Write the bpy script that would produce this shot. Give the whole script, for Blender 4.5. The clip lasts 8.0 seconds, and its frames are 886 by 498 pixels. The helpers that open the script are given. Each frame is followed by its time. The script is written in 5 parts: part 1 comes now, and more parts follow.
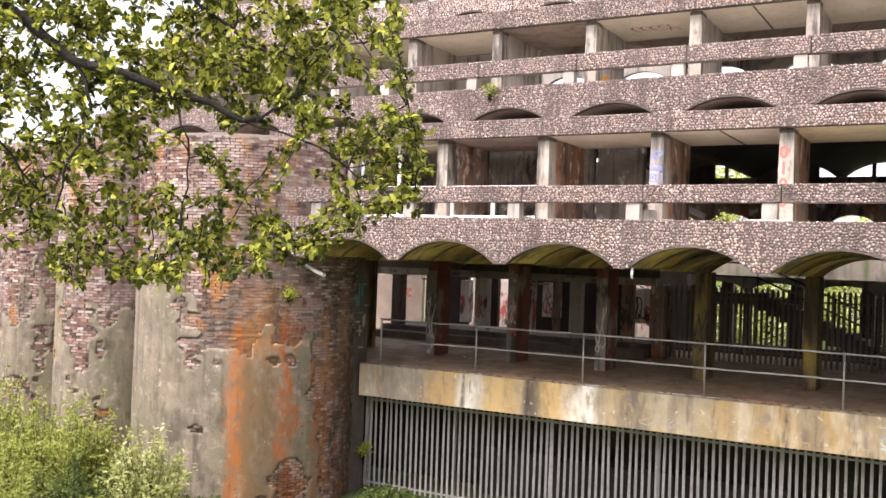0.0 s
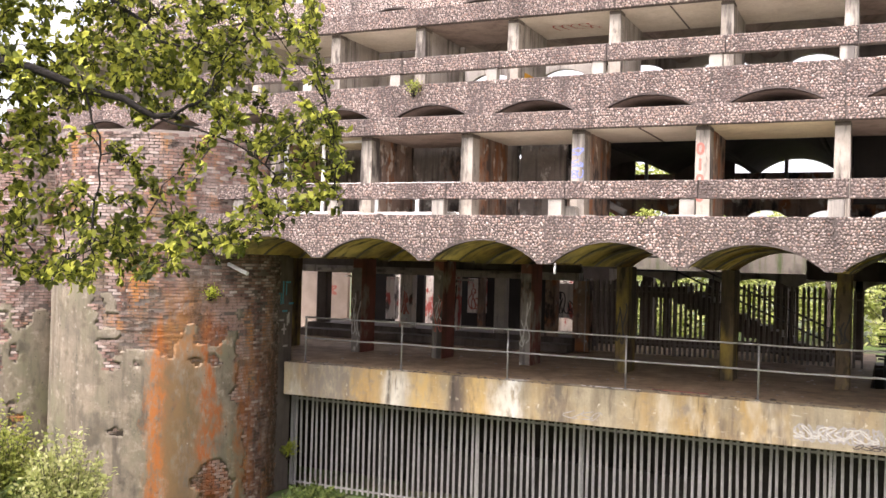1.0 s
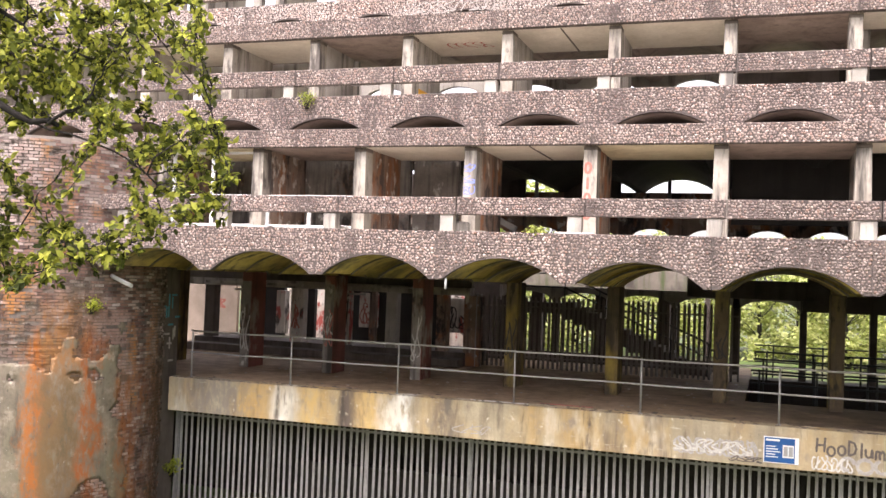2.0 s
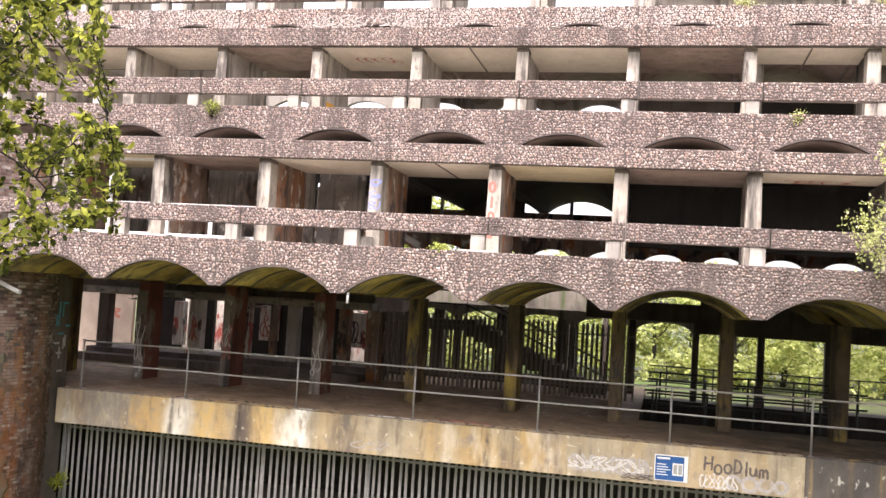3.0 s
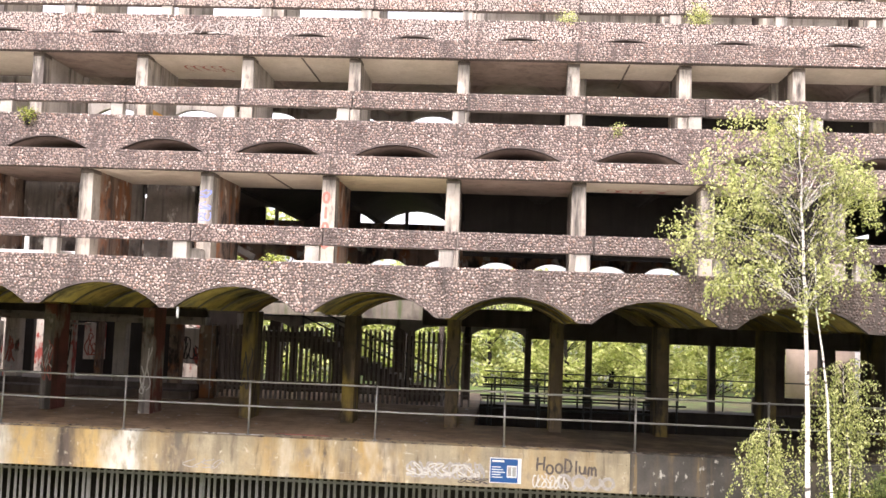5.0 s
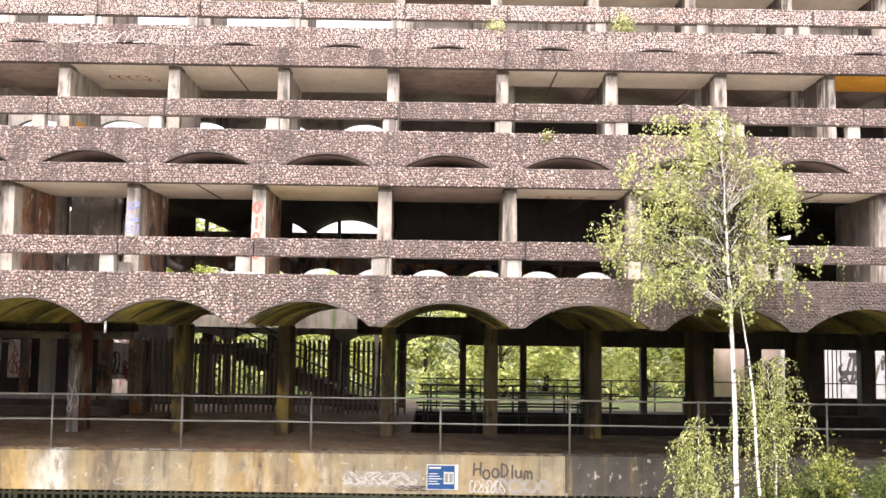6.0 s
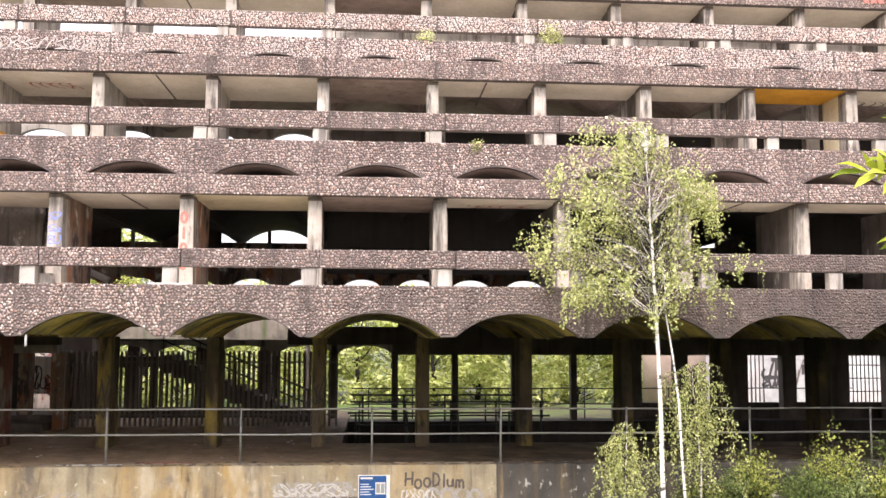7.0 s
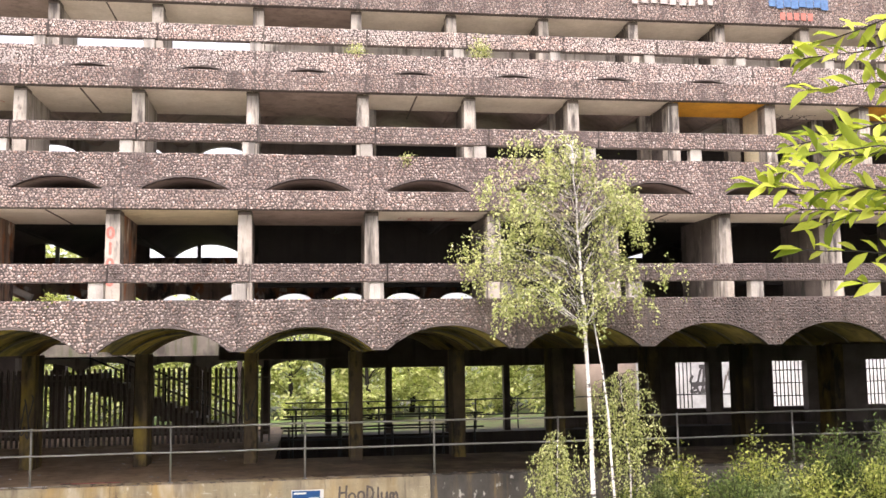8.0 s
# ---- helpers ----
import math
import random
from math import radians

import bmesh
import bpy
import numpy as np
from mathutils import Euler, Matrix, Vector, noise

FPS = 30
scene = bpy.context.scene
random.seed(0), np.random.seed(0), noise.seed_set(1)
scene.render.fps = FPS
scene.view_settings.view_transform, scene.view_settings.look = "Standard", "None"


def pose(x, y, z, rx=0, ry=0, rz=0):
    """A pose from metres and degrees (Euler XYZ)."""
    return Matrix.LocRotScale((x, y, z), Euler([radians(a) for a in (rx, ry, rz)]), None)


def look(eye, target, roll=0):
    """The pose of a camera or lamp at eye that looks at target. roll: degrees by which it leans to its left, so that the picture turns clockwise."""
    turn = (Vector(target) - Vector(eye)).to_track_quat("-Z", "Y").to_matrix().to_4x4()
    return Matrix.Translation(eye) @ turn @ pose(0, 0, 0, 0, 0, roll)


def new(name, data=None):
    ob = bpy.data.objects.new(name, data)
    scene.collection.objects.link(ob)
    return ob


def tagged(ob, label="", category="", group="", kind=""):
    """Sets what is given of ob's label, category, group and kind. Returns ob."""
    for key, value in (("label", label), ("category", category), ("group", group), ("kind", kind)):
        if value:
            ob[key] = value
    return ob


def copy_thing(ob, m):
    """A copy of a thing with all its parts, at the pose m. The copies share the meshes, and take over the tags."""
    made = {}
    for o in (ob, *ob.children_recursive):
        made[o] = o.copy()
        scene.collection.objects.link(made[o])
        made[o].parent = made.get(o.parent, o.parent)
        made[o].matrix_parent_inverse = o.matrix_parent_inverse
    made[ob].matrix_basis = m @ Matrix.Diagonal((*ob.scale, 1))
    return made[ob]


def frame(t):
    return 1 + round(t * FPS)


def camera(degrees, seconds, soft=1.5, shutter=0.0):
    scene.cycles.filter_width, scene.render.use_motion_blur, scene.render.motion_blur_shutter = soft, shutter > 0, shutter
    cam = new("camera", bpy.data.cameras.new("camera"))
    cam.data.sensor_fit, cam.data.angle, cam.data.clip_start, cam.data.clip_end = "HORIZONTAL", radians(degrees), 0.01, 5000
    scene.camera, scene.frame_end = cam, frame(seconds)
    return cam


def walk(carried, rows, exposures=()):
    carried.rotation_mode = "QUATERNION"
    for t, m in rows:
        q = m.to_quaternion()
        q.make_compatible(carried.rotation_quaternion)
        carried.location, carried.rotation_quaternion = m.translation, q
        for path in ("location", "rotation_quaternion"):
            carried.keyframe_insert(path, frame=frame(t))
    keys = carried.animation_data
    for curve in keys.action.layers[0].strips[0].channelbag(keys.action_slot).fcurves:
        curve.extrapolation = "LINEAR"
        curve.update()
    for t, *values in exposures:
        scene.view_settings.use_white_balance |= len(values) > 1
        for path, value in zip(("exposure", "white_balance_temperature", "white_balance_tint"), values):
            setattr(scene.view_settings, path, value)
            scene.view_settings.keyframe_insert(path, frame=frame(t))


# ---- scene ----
cam = camera(50.0, 8.0, soft=1.55)
PATH = [
    (0, (0.919, -20.248, 2.935), (-10.692, 0.000, 3.204), 2.1),
    (0.5, (0.936, -20.244, 2.936), (-9.658, 0.000, 3.176), 1.9),
    (1, (0.953, -20.241, 2.936), (-8.647, 0.000, 3.172), 1.6),
    (1.5, (0.969, -20.239, 2.936), (-7.438, 0.000, 3.210), 2.2),
    (2, (0.994, -20.248, 2.935), (-5.971, 0.000, 3.568), 2.2),
    (3.5, (1.048, -20.257, 2.935), (-2.818, 0.000, 4.102), 4.0),
    (4, (1.067, -20.263, 2.935), (-1.825, 0.000, 4.176), 3.5),
    (4.5, (1.087, -20.271, 2.934), (-0.952, 0.000, 4.261), 3.0),
    (6, (1.143, -20.322, 2.931), (1.267, 0.000, 4.562), 0.8),
    (6.5, (1.160, -20.335, 2.930), (1.988, 0.000, 4.645), 0.8),
    (7, (1.180, -20.355, 2.928), (2.757, 0.000, 4.784), 0.2),
    (7.5, (1.200, -20.392, 2.925), (3.460, 0.000, 4.916), -0.2),
    (8, (1.220, -20.455, 2.921), (4.255, 0.000, 5.065), -0.8),
]
walk(cam, [(t, look(eye, target, roll)) for t, eye, target, roll in PATH], exposures=[(0.0, 1.80, 6500, 20), (2.0, 1.90, 6500, 20), (4.5, 1.97, 6500, 20), (6.5, 1.90, 6500, 20), (8.0, 1.70, 6500, 20)])

# ---- light ----
world = bpy.data.worlds.new("overcast_sky")
scene.world = world
world.use_nodes = True
wn = world.node_tree
sky = wn.nodes.new("ShaderNodeTexSky")
sky.sky_type = "NISHITA"
sky.sun_disc = False
sky.sun_elevation, sky.sun_rotation = radians(52), radians(200)
sky.air_density, sky.dust_density, sky.ozone_density = 1.0, 4.0, 1.0
hsv = wn.nodes.new("ShaderNodeHueSaturation")
hsv.inputs["Saturation"].default_value = 0.22
wn.links.new(sky.outputs[0], hsv.inputs["Color"])
wn.links.new(hsv.outputs[0], wn.nodes["Background"].inputs["Color"])
wn.nodes["Background"].inputs["Strength"].default_value = 0.15
sun_data = bpy.data.lights.new("sun", "SUN")
sun_data.energy, sun_data.angle, sun_data.color = 1.3, radians(25), (1.0, 0.95, 0.88)
sun = new("sun", sun_data)
sun.matrix_world = look((-14, -30, 52), (0, 0, 0))


# ---- materials ----
def mat_base(name, rough=0.85, metal=0.0):
    m = bpy.data.materials.new(name)
    m.use_nodes = True
    nt = m.node_tree
    b = nt.nodes["Principled BSDF"]
    b.inputs["Roughness"].default_value = rough
    b.inputs["Metallic"].default_value = metal
    return m, nt, b


def coords(nt, scale=(1, 1, 1)):
    g = nt.nodes.new("ShaderNodeNewGeometry")
    mp = nt.nodes.new("ShaderNodeMapping")
    mp.inputs["Scale"].default_value = scale
    nt.links.new(g.outputs["Position"], mp.inputs["Vector"])
    return mp.outputs[0]


def nz(nt, vec, scale, detail=5.0, rough=0.6):
    n = nt.nodes.new("ShaderNodeTexNoise")
    n.inputs["Scale"].default_value, n.inputs["Detail"].default_value, n.inputs["Roughness"].default_value = scale, detail, rough
    nt.links.new(vec, n.inputs["Vector"])
    return n.outputs["Fac"]


def ramp(nt, fac, stops):
    r = nt.nodes.new("ShaderNodeValToRGB")
    e = r.color_ramp.elements
    while len(e) < len(stops):
        e.new(0.5)
    for el, (p, c) in zip(e, stops):
        el.position, el.color = p, (*c, 1) if len(c) == 3 else c
    nt.links.new(fac, r.inputs[0])
    return r.outputs["Color"]


def mix(nt, fac, a, b, mode="MIX"):
    n = nt.nodes.new("ShaderNodeMix")
    n.data_type, n.blend_type = "RGBA", mode
    for sock, v in ((n.inputs["Factor"], fac), (n.inputs["A"], a), (n.inputs["B"], b)):
        if isinstance(v, (int, float)):
            sock.default_value = v
        elif isinstance(v, tuple):
            sock.default_value = (*v, 1)
        else:
            nt.links.new(v, sock)
    return n.outputs["Result"]


def bump(nt, b, height, strength=0.4, dist=0.02):
    n = nt.nodes.new("ShaderNodeBump")
    n.inputs["Strength"].default_value, n.inputs["Distance"].default_value = strength, dist
    nt.links.new(height, n.inputs["Height"])
    nt.links.new(n.outputs[0], b.inputs["Normal"])


W, K = (1, 1, 1), (0, 0, 0)


def run_at(nt, c, col, x0, half, top, fade=0.5, wob=5.0, axis=0):
    """A run that drips down from a height at one place along x (or y), with a ragged edge."""
    g = nt.nodes.new("ShaderNodeNewGeometry")
    s = nt.nodes.new("ShaderNodeSeparateXYZ")
    nt.links.new(g.outputs["Position"], s.inputs[0])
    w = nz(nt, coords(nt, (1, 1, 0.45)), 2.6, 6, 0.65)
    steps = [("MULTIPLY_ADD", w, half * wob, s.outputs[axis]), ("SUBTRACT", None, x0 + half * wob / 2, None), ("ABSOLUTE", None, None, None), ("DIVIDE", None, half, None)]
    v = None
    for op, first, k, third in steps:
        n = nt.nodes.new("ShaderNodeMath")
        n.operation = op
        nt.links.new(first if first is not None else v, n.inputs[0])
        if k is not None:
            n.inputs[1].default_value = k
        if third is not None:
            nt.links.new(third, n.inputs[2])
        v = n.outputs[0]
    across = ramp(nt, v, [(0.2, W), (1.0, K)])
    n = nt.nodes.new("ShaderNodeMapRange")
    nt.links.new(s.outputs[2], n.inputs[0])
    n.inputs[1].default_value, n.inputs[2].default_value, n.inputs[3].default_value, n.inputs[4].default_value = top - fade, top, 1.0, 0.0
    k = mix(nt, 1.0, across, n.outputs[0], "MULTIPLY")
    spots = ramp(nt, nz(nt, coords(nt, (2, 2, 0.8)), 3.0, 5, 0.7), [(0.38, K), (0.56, (0.85, 0.85, 0.85))])
    return mix(nt, mix(nt, 0.9, k, spots, "MULTIPLY"), c, col)


# iron runs and flank shade on the large apse: colour, x, half width, top
# the two along y paint in brown-black stain and the turned-away flank's shade
DRIPS_AND_SHADE = [((0.31, 0.14, 0.045), -14.5, 0.6, 2.4, 0.5, 2.5), ((0.12, 0.10, 0.055), -14.5, 0.45, 0.6, 0.6, 3.0), ((0.42, 0.125, 0.012), -14.98, 0.24, 1.5, 0.5, 3.5), ((0.34, 0.09, 0.012), -14.12, 0.15, 1.6), ((0.27, 0.10, 0.03), -13.80, 0.08, 0.6), ((0.20, 0.12, 0.05), -14.7, 0.25, 0.2), ((0.045, 0.032, 0.024), 1.35, 1.5, 3.6, 0.5, 0.8, 1), ((0.06, 0.04, 0.026), 1.2, 1.7, 1.0, 0.5, 0.8, 1)]


def darkened(nt, c, darkening, tint):
    """Darkens a colour in ragged patches that thicken along x."""
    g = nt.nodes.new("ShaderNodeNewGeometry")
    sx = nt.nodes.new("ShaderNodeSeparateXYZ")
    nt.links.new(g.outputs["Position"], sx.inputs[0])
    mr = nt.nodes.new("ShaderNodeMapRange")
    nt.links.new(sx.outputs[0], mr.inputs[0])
    mr.inputs[1].default_value, mr.inputs[2].default_value = darkening
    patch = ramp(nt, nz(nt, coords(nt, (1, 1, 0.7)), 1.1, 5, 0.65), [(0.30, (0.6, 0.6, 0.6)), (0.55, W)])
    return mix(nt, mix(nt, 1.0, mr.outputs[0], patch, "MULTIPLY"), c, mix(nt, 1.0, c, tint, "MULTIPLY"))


def weathered(name, light, dark, stain, rough=0.85, streak=0.5, grain=30.0, bump_s=0.35, extra=None, drips=(), darkening=None):
    """Concrete-like surface: two tones, fine grain, vertical dirt runs and blotches."""
    m, nt, b = mat_base(name, rough)
    p = coords(nt)
    c = ramp(nt, nz(nt, p, 1.3, 6), [(0.3, dark), (0.7, light)])
    g = nz(nt, p, grain, 4)
    c = mix(nt, 0.35, c, ramp(nt, g, [(0.25, (0.45, 0.45, 0.45)), (0.75, W)]), "MULTIPLY")
    runs = ramp(nt, nz(nt, coords(nt, (3.2, 3.2, 0.28)), 1.0, 5, 0.65), [(0.5, K), (0.66, W)])
    f = nt.nodes.new("ShaderNodeMath")
    f.operation = "MULTIPLY"
    nt.links.new(runs, f.inputs[0])
    f.inputs[1].default_value = streak
    c = mix(nt, f.outputs[0], c, stain)
    if extra:
        for (col, scale, lo, hi, vscale) in extra:
            k = ramp(nt, nz(nt, coords(nt, vscale), scale, 5, 0.6), [(lo, K), (hi, W)])
            c = mix(nt, k, c, col)
    for d in drips:
        c = run_at(nt, c, *d)
    if darkening:
        c = darkened(nt, c, darkening, (0.16, 0.14, 0.12))
    nt.links.new(c, b.inputs["Base Color"])
    bump(nt, b, g, bump_s, 0.01)
    return m


MAT = {}
MAT["concrete"] = weathered("raw_concrete", (0.46, 0.42, 0.37), (0.26, 0.235, 0.2), (0.06, 0.05, 0.045), streak=0.75)
MAT["column"] = weathered("pale_column_concrete", (0.50, 0.445, 0.375), (0.25, 0.215, 0.175), (0.045, 0.038, 0.032), streak=1.0,
                          extra=[((0.07, 0.058, 0.05), 1.5, 0.53, 0.64, (2.4, 2.4, 0.5)), ((0.12, 0.10, 0.085), 5.0, 0.58, 0.7, (1, 1, 0.4))])
MAT["matrix"] = weathered("dark_aggregate_matrix", (0.125, 0.097, 0.085), (0.075, 0.058, 0.051), (0.035, 0.028, 0.025))
MAT["soffit"] = weathered("painted_soffit", (0.78, 0.71, 0.60), (0.64, 0.57, 0.47), (0.5, 0.42, 0.31), streak=0.3, grain=12)
MAT["balcony"] = weathered("pale_balcony_floor", (0.62, 0.56, 0.48), (0.46, 0.41, 0.35), (0.2, 0.17, 0.14), streak=0.3)
MAT["soffit_yellow"] = weathered("yellowed_soffit", (0.80, 0.70, 0.48), (0.66, 0.57, 0.38), (0.34, 0.28, 0.16), streak=0.4, grain=12)
MAT["soffit_orange"] = weathered("orange_paint", (0.75, 0.38, 0.03), (0.62, 0.29, 0.02), (0.3, 0.15, 0.03), streak=0.3, grain=12)
MAT["soffit_brown"] = weathered("soot_brown_soffit", (0.40, 0.31, 0.26), (0.25, 0.19, 0.16), (0.08, 0.06, 0.05), streak=0.4, grain=12)
MAT["fin"] = weathered("stained_cross_wall", (0.43, 0.31, 0.235), (0.22, 0.15, 0.115), (0.055, 0.038, 0.03), streak=0.85,
                       extra=[((0.30, 0.125, 0.055), 1.6, 0.50, 0.62, (1.3, 1.3, 0.7)), ((0.60, 0.53, 0.45), 2.2, 0.58, 0.64, (1.3, 1.3, 0.9)), ((0.05, 0.038, 0.034), 1.3, 0.54, 0.62, (1.5, 1.5, 0.8))])
MAT["fin_grey"] = weathered("grey_stained_wall", (0.36, 0.315, 0.275), (0.17, 0.145, 0.125), (0.045, 0.037, 0.032), streak=0.9, extra=[((0.56, 0.52, 0.46), 1.8, 0.60, 0.66, (1.5, 1.5, 0.9)), ((0.22, 0.11, 0.06), 1.4, 0.56, 0.68, (1.2, 1.2, 0.7)), ((0.05, 0.04, 0.036), 1.2, 0.55, 0.64, (1.4, 1.4, 0.8))])
MAT["fin_dark"] = weathered("dark_grey_wall", (0.16, 0.132, 0.113), (0.07, 0.057, 0.05), (0.03, 0.025, 0.022), streak=0.9, extra=[((0.40, 0.36, 0.31), 1.8, 0.60, 0.68, (1.6, 1.6, 0.5)), ((0.04, 0.034, 0.03), 1.3, 0.54, 0.62, (1.6, 1.6, 0.5))])
MAT["lintel"] = weathered("green_streaked_concrete", (0.34, 0.30, 0.25), (0.20, 0.17, 0.14), (0.09, 0.12, 0.04), streak=0.9, extra=[((0.10, 0.085, 0.07), 0.7, 0.5, 0.6, (1, 1, 0.5))])
MAT["haunch"] = weathered("dark_brown_concrete", (0.20, 0.16, 0.135), (0.10, 0.078, 0.065), (0.04, 0.033, 0.028))
MAT["fin_pale"] = weathered("pale_plaster_wall", (0.58, 0.53, 0.47), (0.34, 0.305, 0.27), (0.075, 0.065, 0.056), streak=0.85)
MAT["dark_wall"] = weathered("dark_brown_wall", (0.17, 0.135, 0.115), (0.085, 0.067, 0.058), (0.03, 0.024, 0.02))
# near-black colour that puts the shade of deep recesses into the walls
MAT["pitch"] = weathered("pitch_dark_shade", (0.046, 0.038, 0.034), (0.024, 0.02, 0.017), (0.012, 0.01, 0.008))
MAT["vault"] = weathered("algae_green_vault", (0.56, 0.41, 0.11), (0.33, 0.23, 0.07), (0.06, 0.045, 0.02), streak=0.5,
                         extra=[((0.10, 0.08, 0.045), 0.8, 0.52, 0.66, (1, 0.6, 1)), ((0.05, 0.038, 0.022), 1.7, 0.55, 0.68, (0.6, 1.6, 1))],
                         darkening=(1.5, 13.0))
MAT["gcolumn"] = weathered("mossy_column", (0.19, 0.135, 0.08), (0.08, 0.058, 0.037), (0.03, 0.023, 0.016), streak=0.8,
                           extra=[((0.38, 0.27, 0.06), 0.9, 0.47, 0.62, (1, 1, 0.4)), ((0.04, 0.03, 0.02), 1.6, 0.56, 0.64, (1.5, 1.5, 0.6))], darkening=(0.5, 10.0))
MAT["gcolumn_red"] = weathered("red_painted_column", (0.30, 0.10, 0.075), (0.16, 0.065, 0.05), (0.04, 0.025, 0.02), streak=0.6,
                               extra=[((0.33, 0.29, 0.24), 1.1, 0.54, 0.62, (1, 1, 0.5))])
MAT["floor"] = weathered("dirty_terrace_floor", (0.56, 0.39, 0.25), (0.28, 0.185, 0.115), (0.09, 0.06, 0.042), rough=0.8, streak=0.4, grain=18,
                         extra=[((0.22, 0.07, 0.05), 0.8, 0.66, 0.74, (0.3, 1, 1))], darkening=(-2.5, 4.0))
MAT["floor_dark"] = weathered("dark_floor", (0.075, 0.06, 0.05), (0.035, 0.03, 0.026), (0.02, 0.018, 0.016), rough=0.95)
MAT["edge"] = weathered("stained_edge_beam", (0.55, 0.45, 0.30), (0.35, 0.285, 0.19), (0.12, 0.09, 0.065), streak=0.45, grain=25,
                        extra=[((0.52, 0.32, 0.10), 0.55, 0.46, 0.70, (1.0, 1, 0.35)),
                               ((0.72, 0.67, 0.57), 0.50, 0.56, 0.70, (1.2, 1, 0.45)),
                               ((0.14, 0.105, 0.08), 0.60, 0.56, 0.66, (1.2, 1, 0.35)),
                               ((0.30, 0.235, 0.17), 3.0, 0.56, 0.72, (1, 1, 0.8)), ((0.10, 0.08, 0.06), 1.0, 0.60, 0.74, (3, 1, 0.5)), ((0.66, 0.58, 0.44), 7.0, 0.62, 0.72, (1, 1, 0.8)), ((0.16, 0.125, 0.085), 1.5, 0.62, 0.78, (5, 1, 0.6)), ((0.62, 0.54, 0.42), 2.0, 0.62, 0.8, (1, 1, 9)), ((0.08, 0.064, 0.05), 14.0, 0.69, 0.74, (1, 1, 1))],
                        drips=[((0.23, 0.195, 0.16), -12.3, 1.6, 0.6, 0.1, 0.4), ((0.60, 0.40, 0.15), -9.6, 0.55, 0.6, 0.1, 0.5), ((0.07, 0.055, 0.045), -8.75, 0.12, 0.6, 0.1, 1.5), ((0.62, 0.42, 0.17), -8.1, 0.5, 0.6, 0.1, 0.6),
                               ((0.88, 0.85, 0.78), -7.2, 0.34, 0.6, 0.1, 1.4), ((0.80, 0.74, 0.62), -7.5, 0.5, 0.1, 0.4, 1.6), ((0.15, 0.12, 0.10), -6.1, 0.35, 0.6, 0.1, 0.9), ((0.10, 0.075, 0.055), -2.7, 0.12, 0.3, 0.5, 1.4), ((0.10, 0.075, 0.055), -10.55, 0.10, 0.6, 0.1, 1.5)])
MAT["edge_black"] = weathered("black_painted_edge", (0.13, 0.115, 0.10), (0.06, 0.053, 0.047), (0.24, 0.165, 0.08), streak=0.35, grain=25,
                              extra=[((0.50, 0.46, 0.40), 6.0, 0.60, 0.66, (1, 1, 0.6)), ((0.34, 0.22, 0.09), 1.0, 0.60, 0.70, (2.5, 1, 0.3))])
MAT["plaster"] = weathered("cement_render", (0.31, 0.255, 0.185), (0.165, 0.137, 0.098), (0.08, 0.066, 0.045), streak=0.6, grain=14, bump_s=1.0,
                           extra=[((0.17, 0.155, 0.095), 0.9, 0.50, 0.66, (1, 1, 0.5)), ((0.40, 0.345, 0.27), 3.5, 0.56, 0.78, (1, 1, 1.0)), ((0.09, 0.078, 0.055), 1.1, 0.56, 0.68, (1, 1, 0.8)),
                                  ((0.50, 0.45, 0.38), 9.0, 0.68, 0.74, (1, 1, 1)), ((0.09, 0.076, 0.055), 1.0, 0.57, 0.74, (3, 3, 0.6)), ((0.06, 0.05, 0.035), 11.0, 0.64, 0.72, (1, 1, 1)), ((0.13, 0.105, 0.07), 3.2, 0.54, 0.68, (1, 1, 0.7)), ((0.52, 0.47, 0.40), 5.0, 0.68, 0.75, (1, 1, 1))], drips=DRIPS_AND_SHADE)
MAT["mortar"] = weathered("old_mortar", (0.22, 0.18, 0.15), (0.10, 0.08, 0.066), (0.045, 0.034, 0.026), streak=0.5, grain=30, drips=DRIPS_AND_SHADE)
MAT["white_wall"] = weathered("whitewashed_wall", (0.62, 0.60, 0.59), (0.46, 0.45, 0.44), (0.24, 0.23, 0.22), streak=0.5)
MAT["pink_plaster"] = weathered("pinkish_plaster", (0.48, 0.37, 0.30), (0.33, 0.255, 0.205), (0.3, 0.24, 0.2), streak=0.3)
MAT["soil"] = weathered("leaf_litter_soil", (0.12, 0.11, 0.05), (0.06, 0.055, 0.03), (0.03, 0.03, 0.02), extra=[((0.08, 0.13, 0.03), 0.8, 0.45, 0.6, (1, 1, 1))])


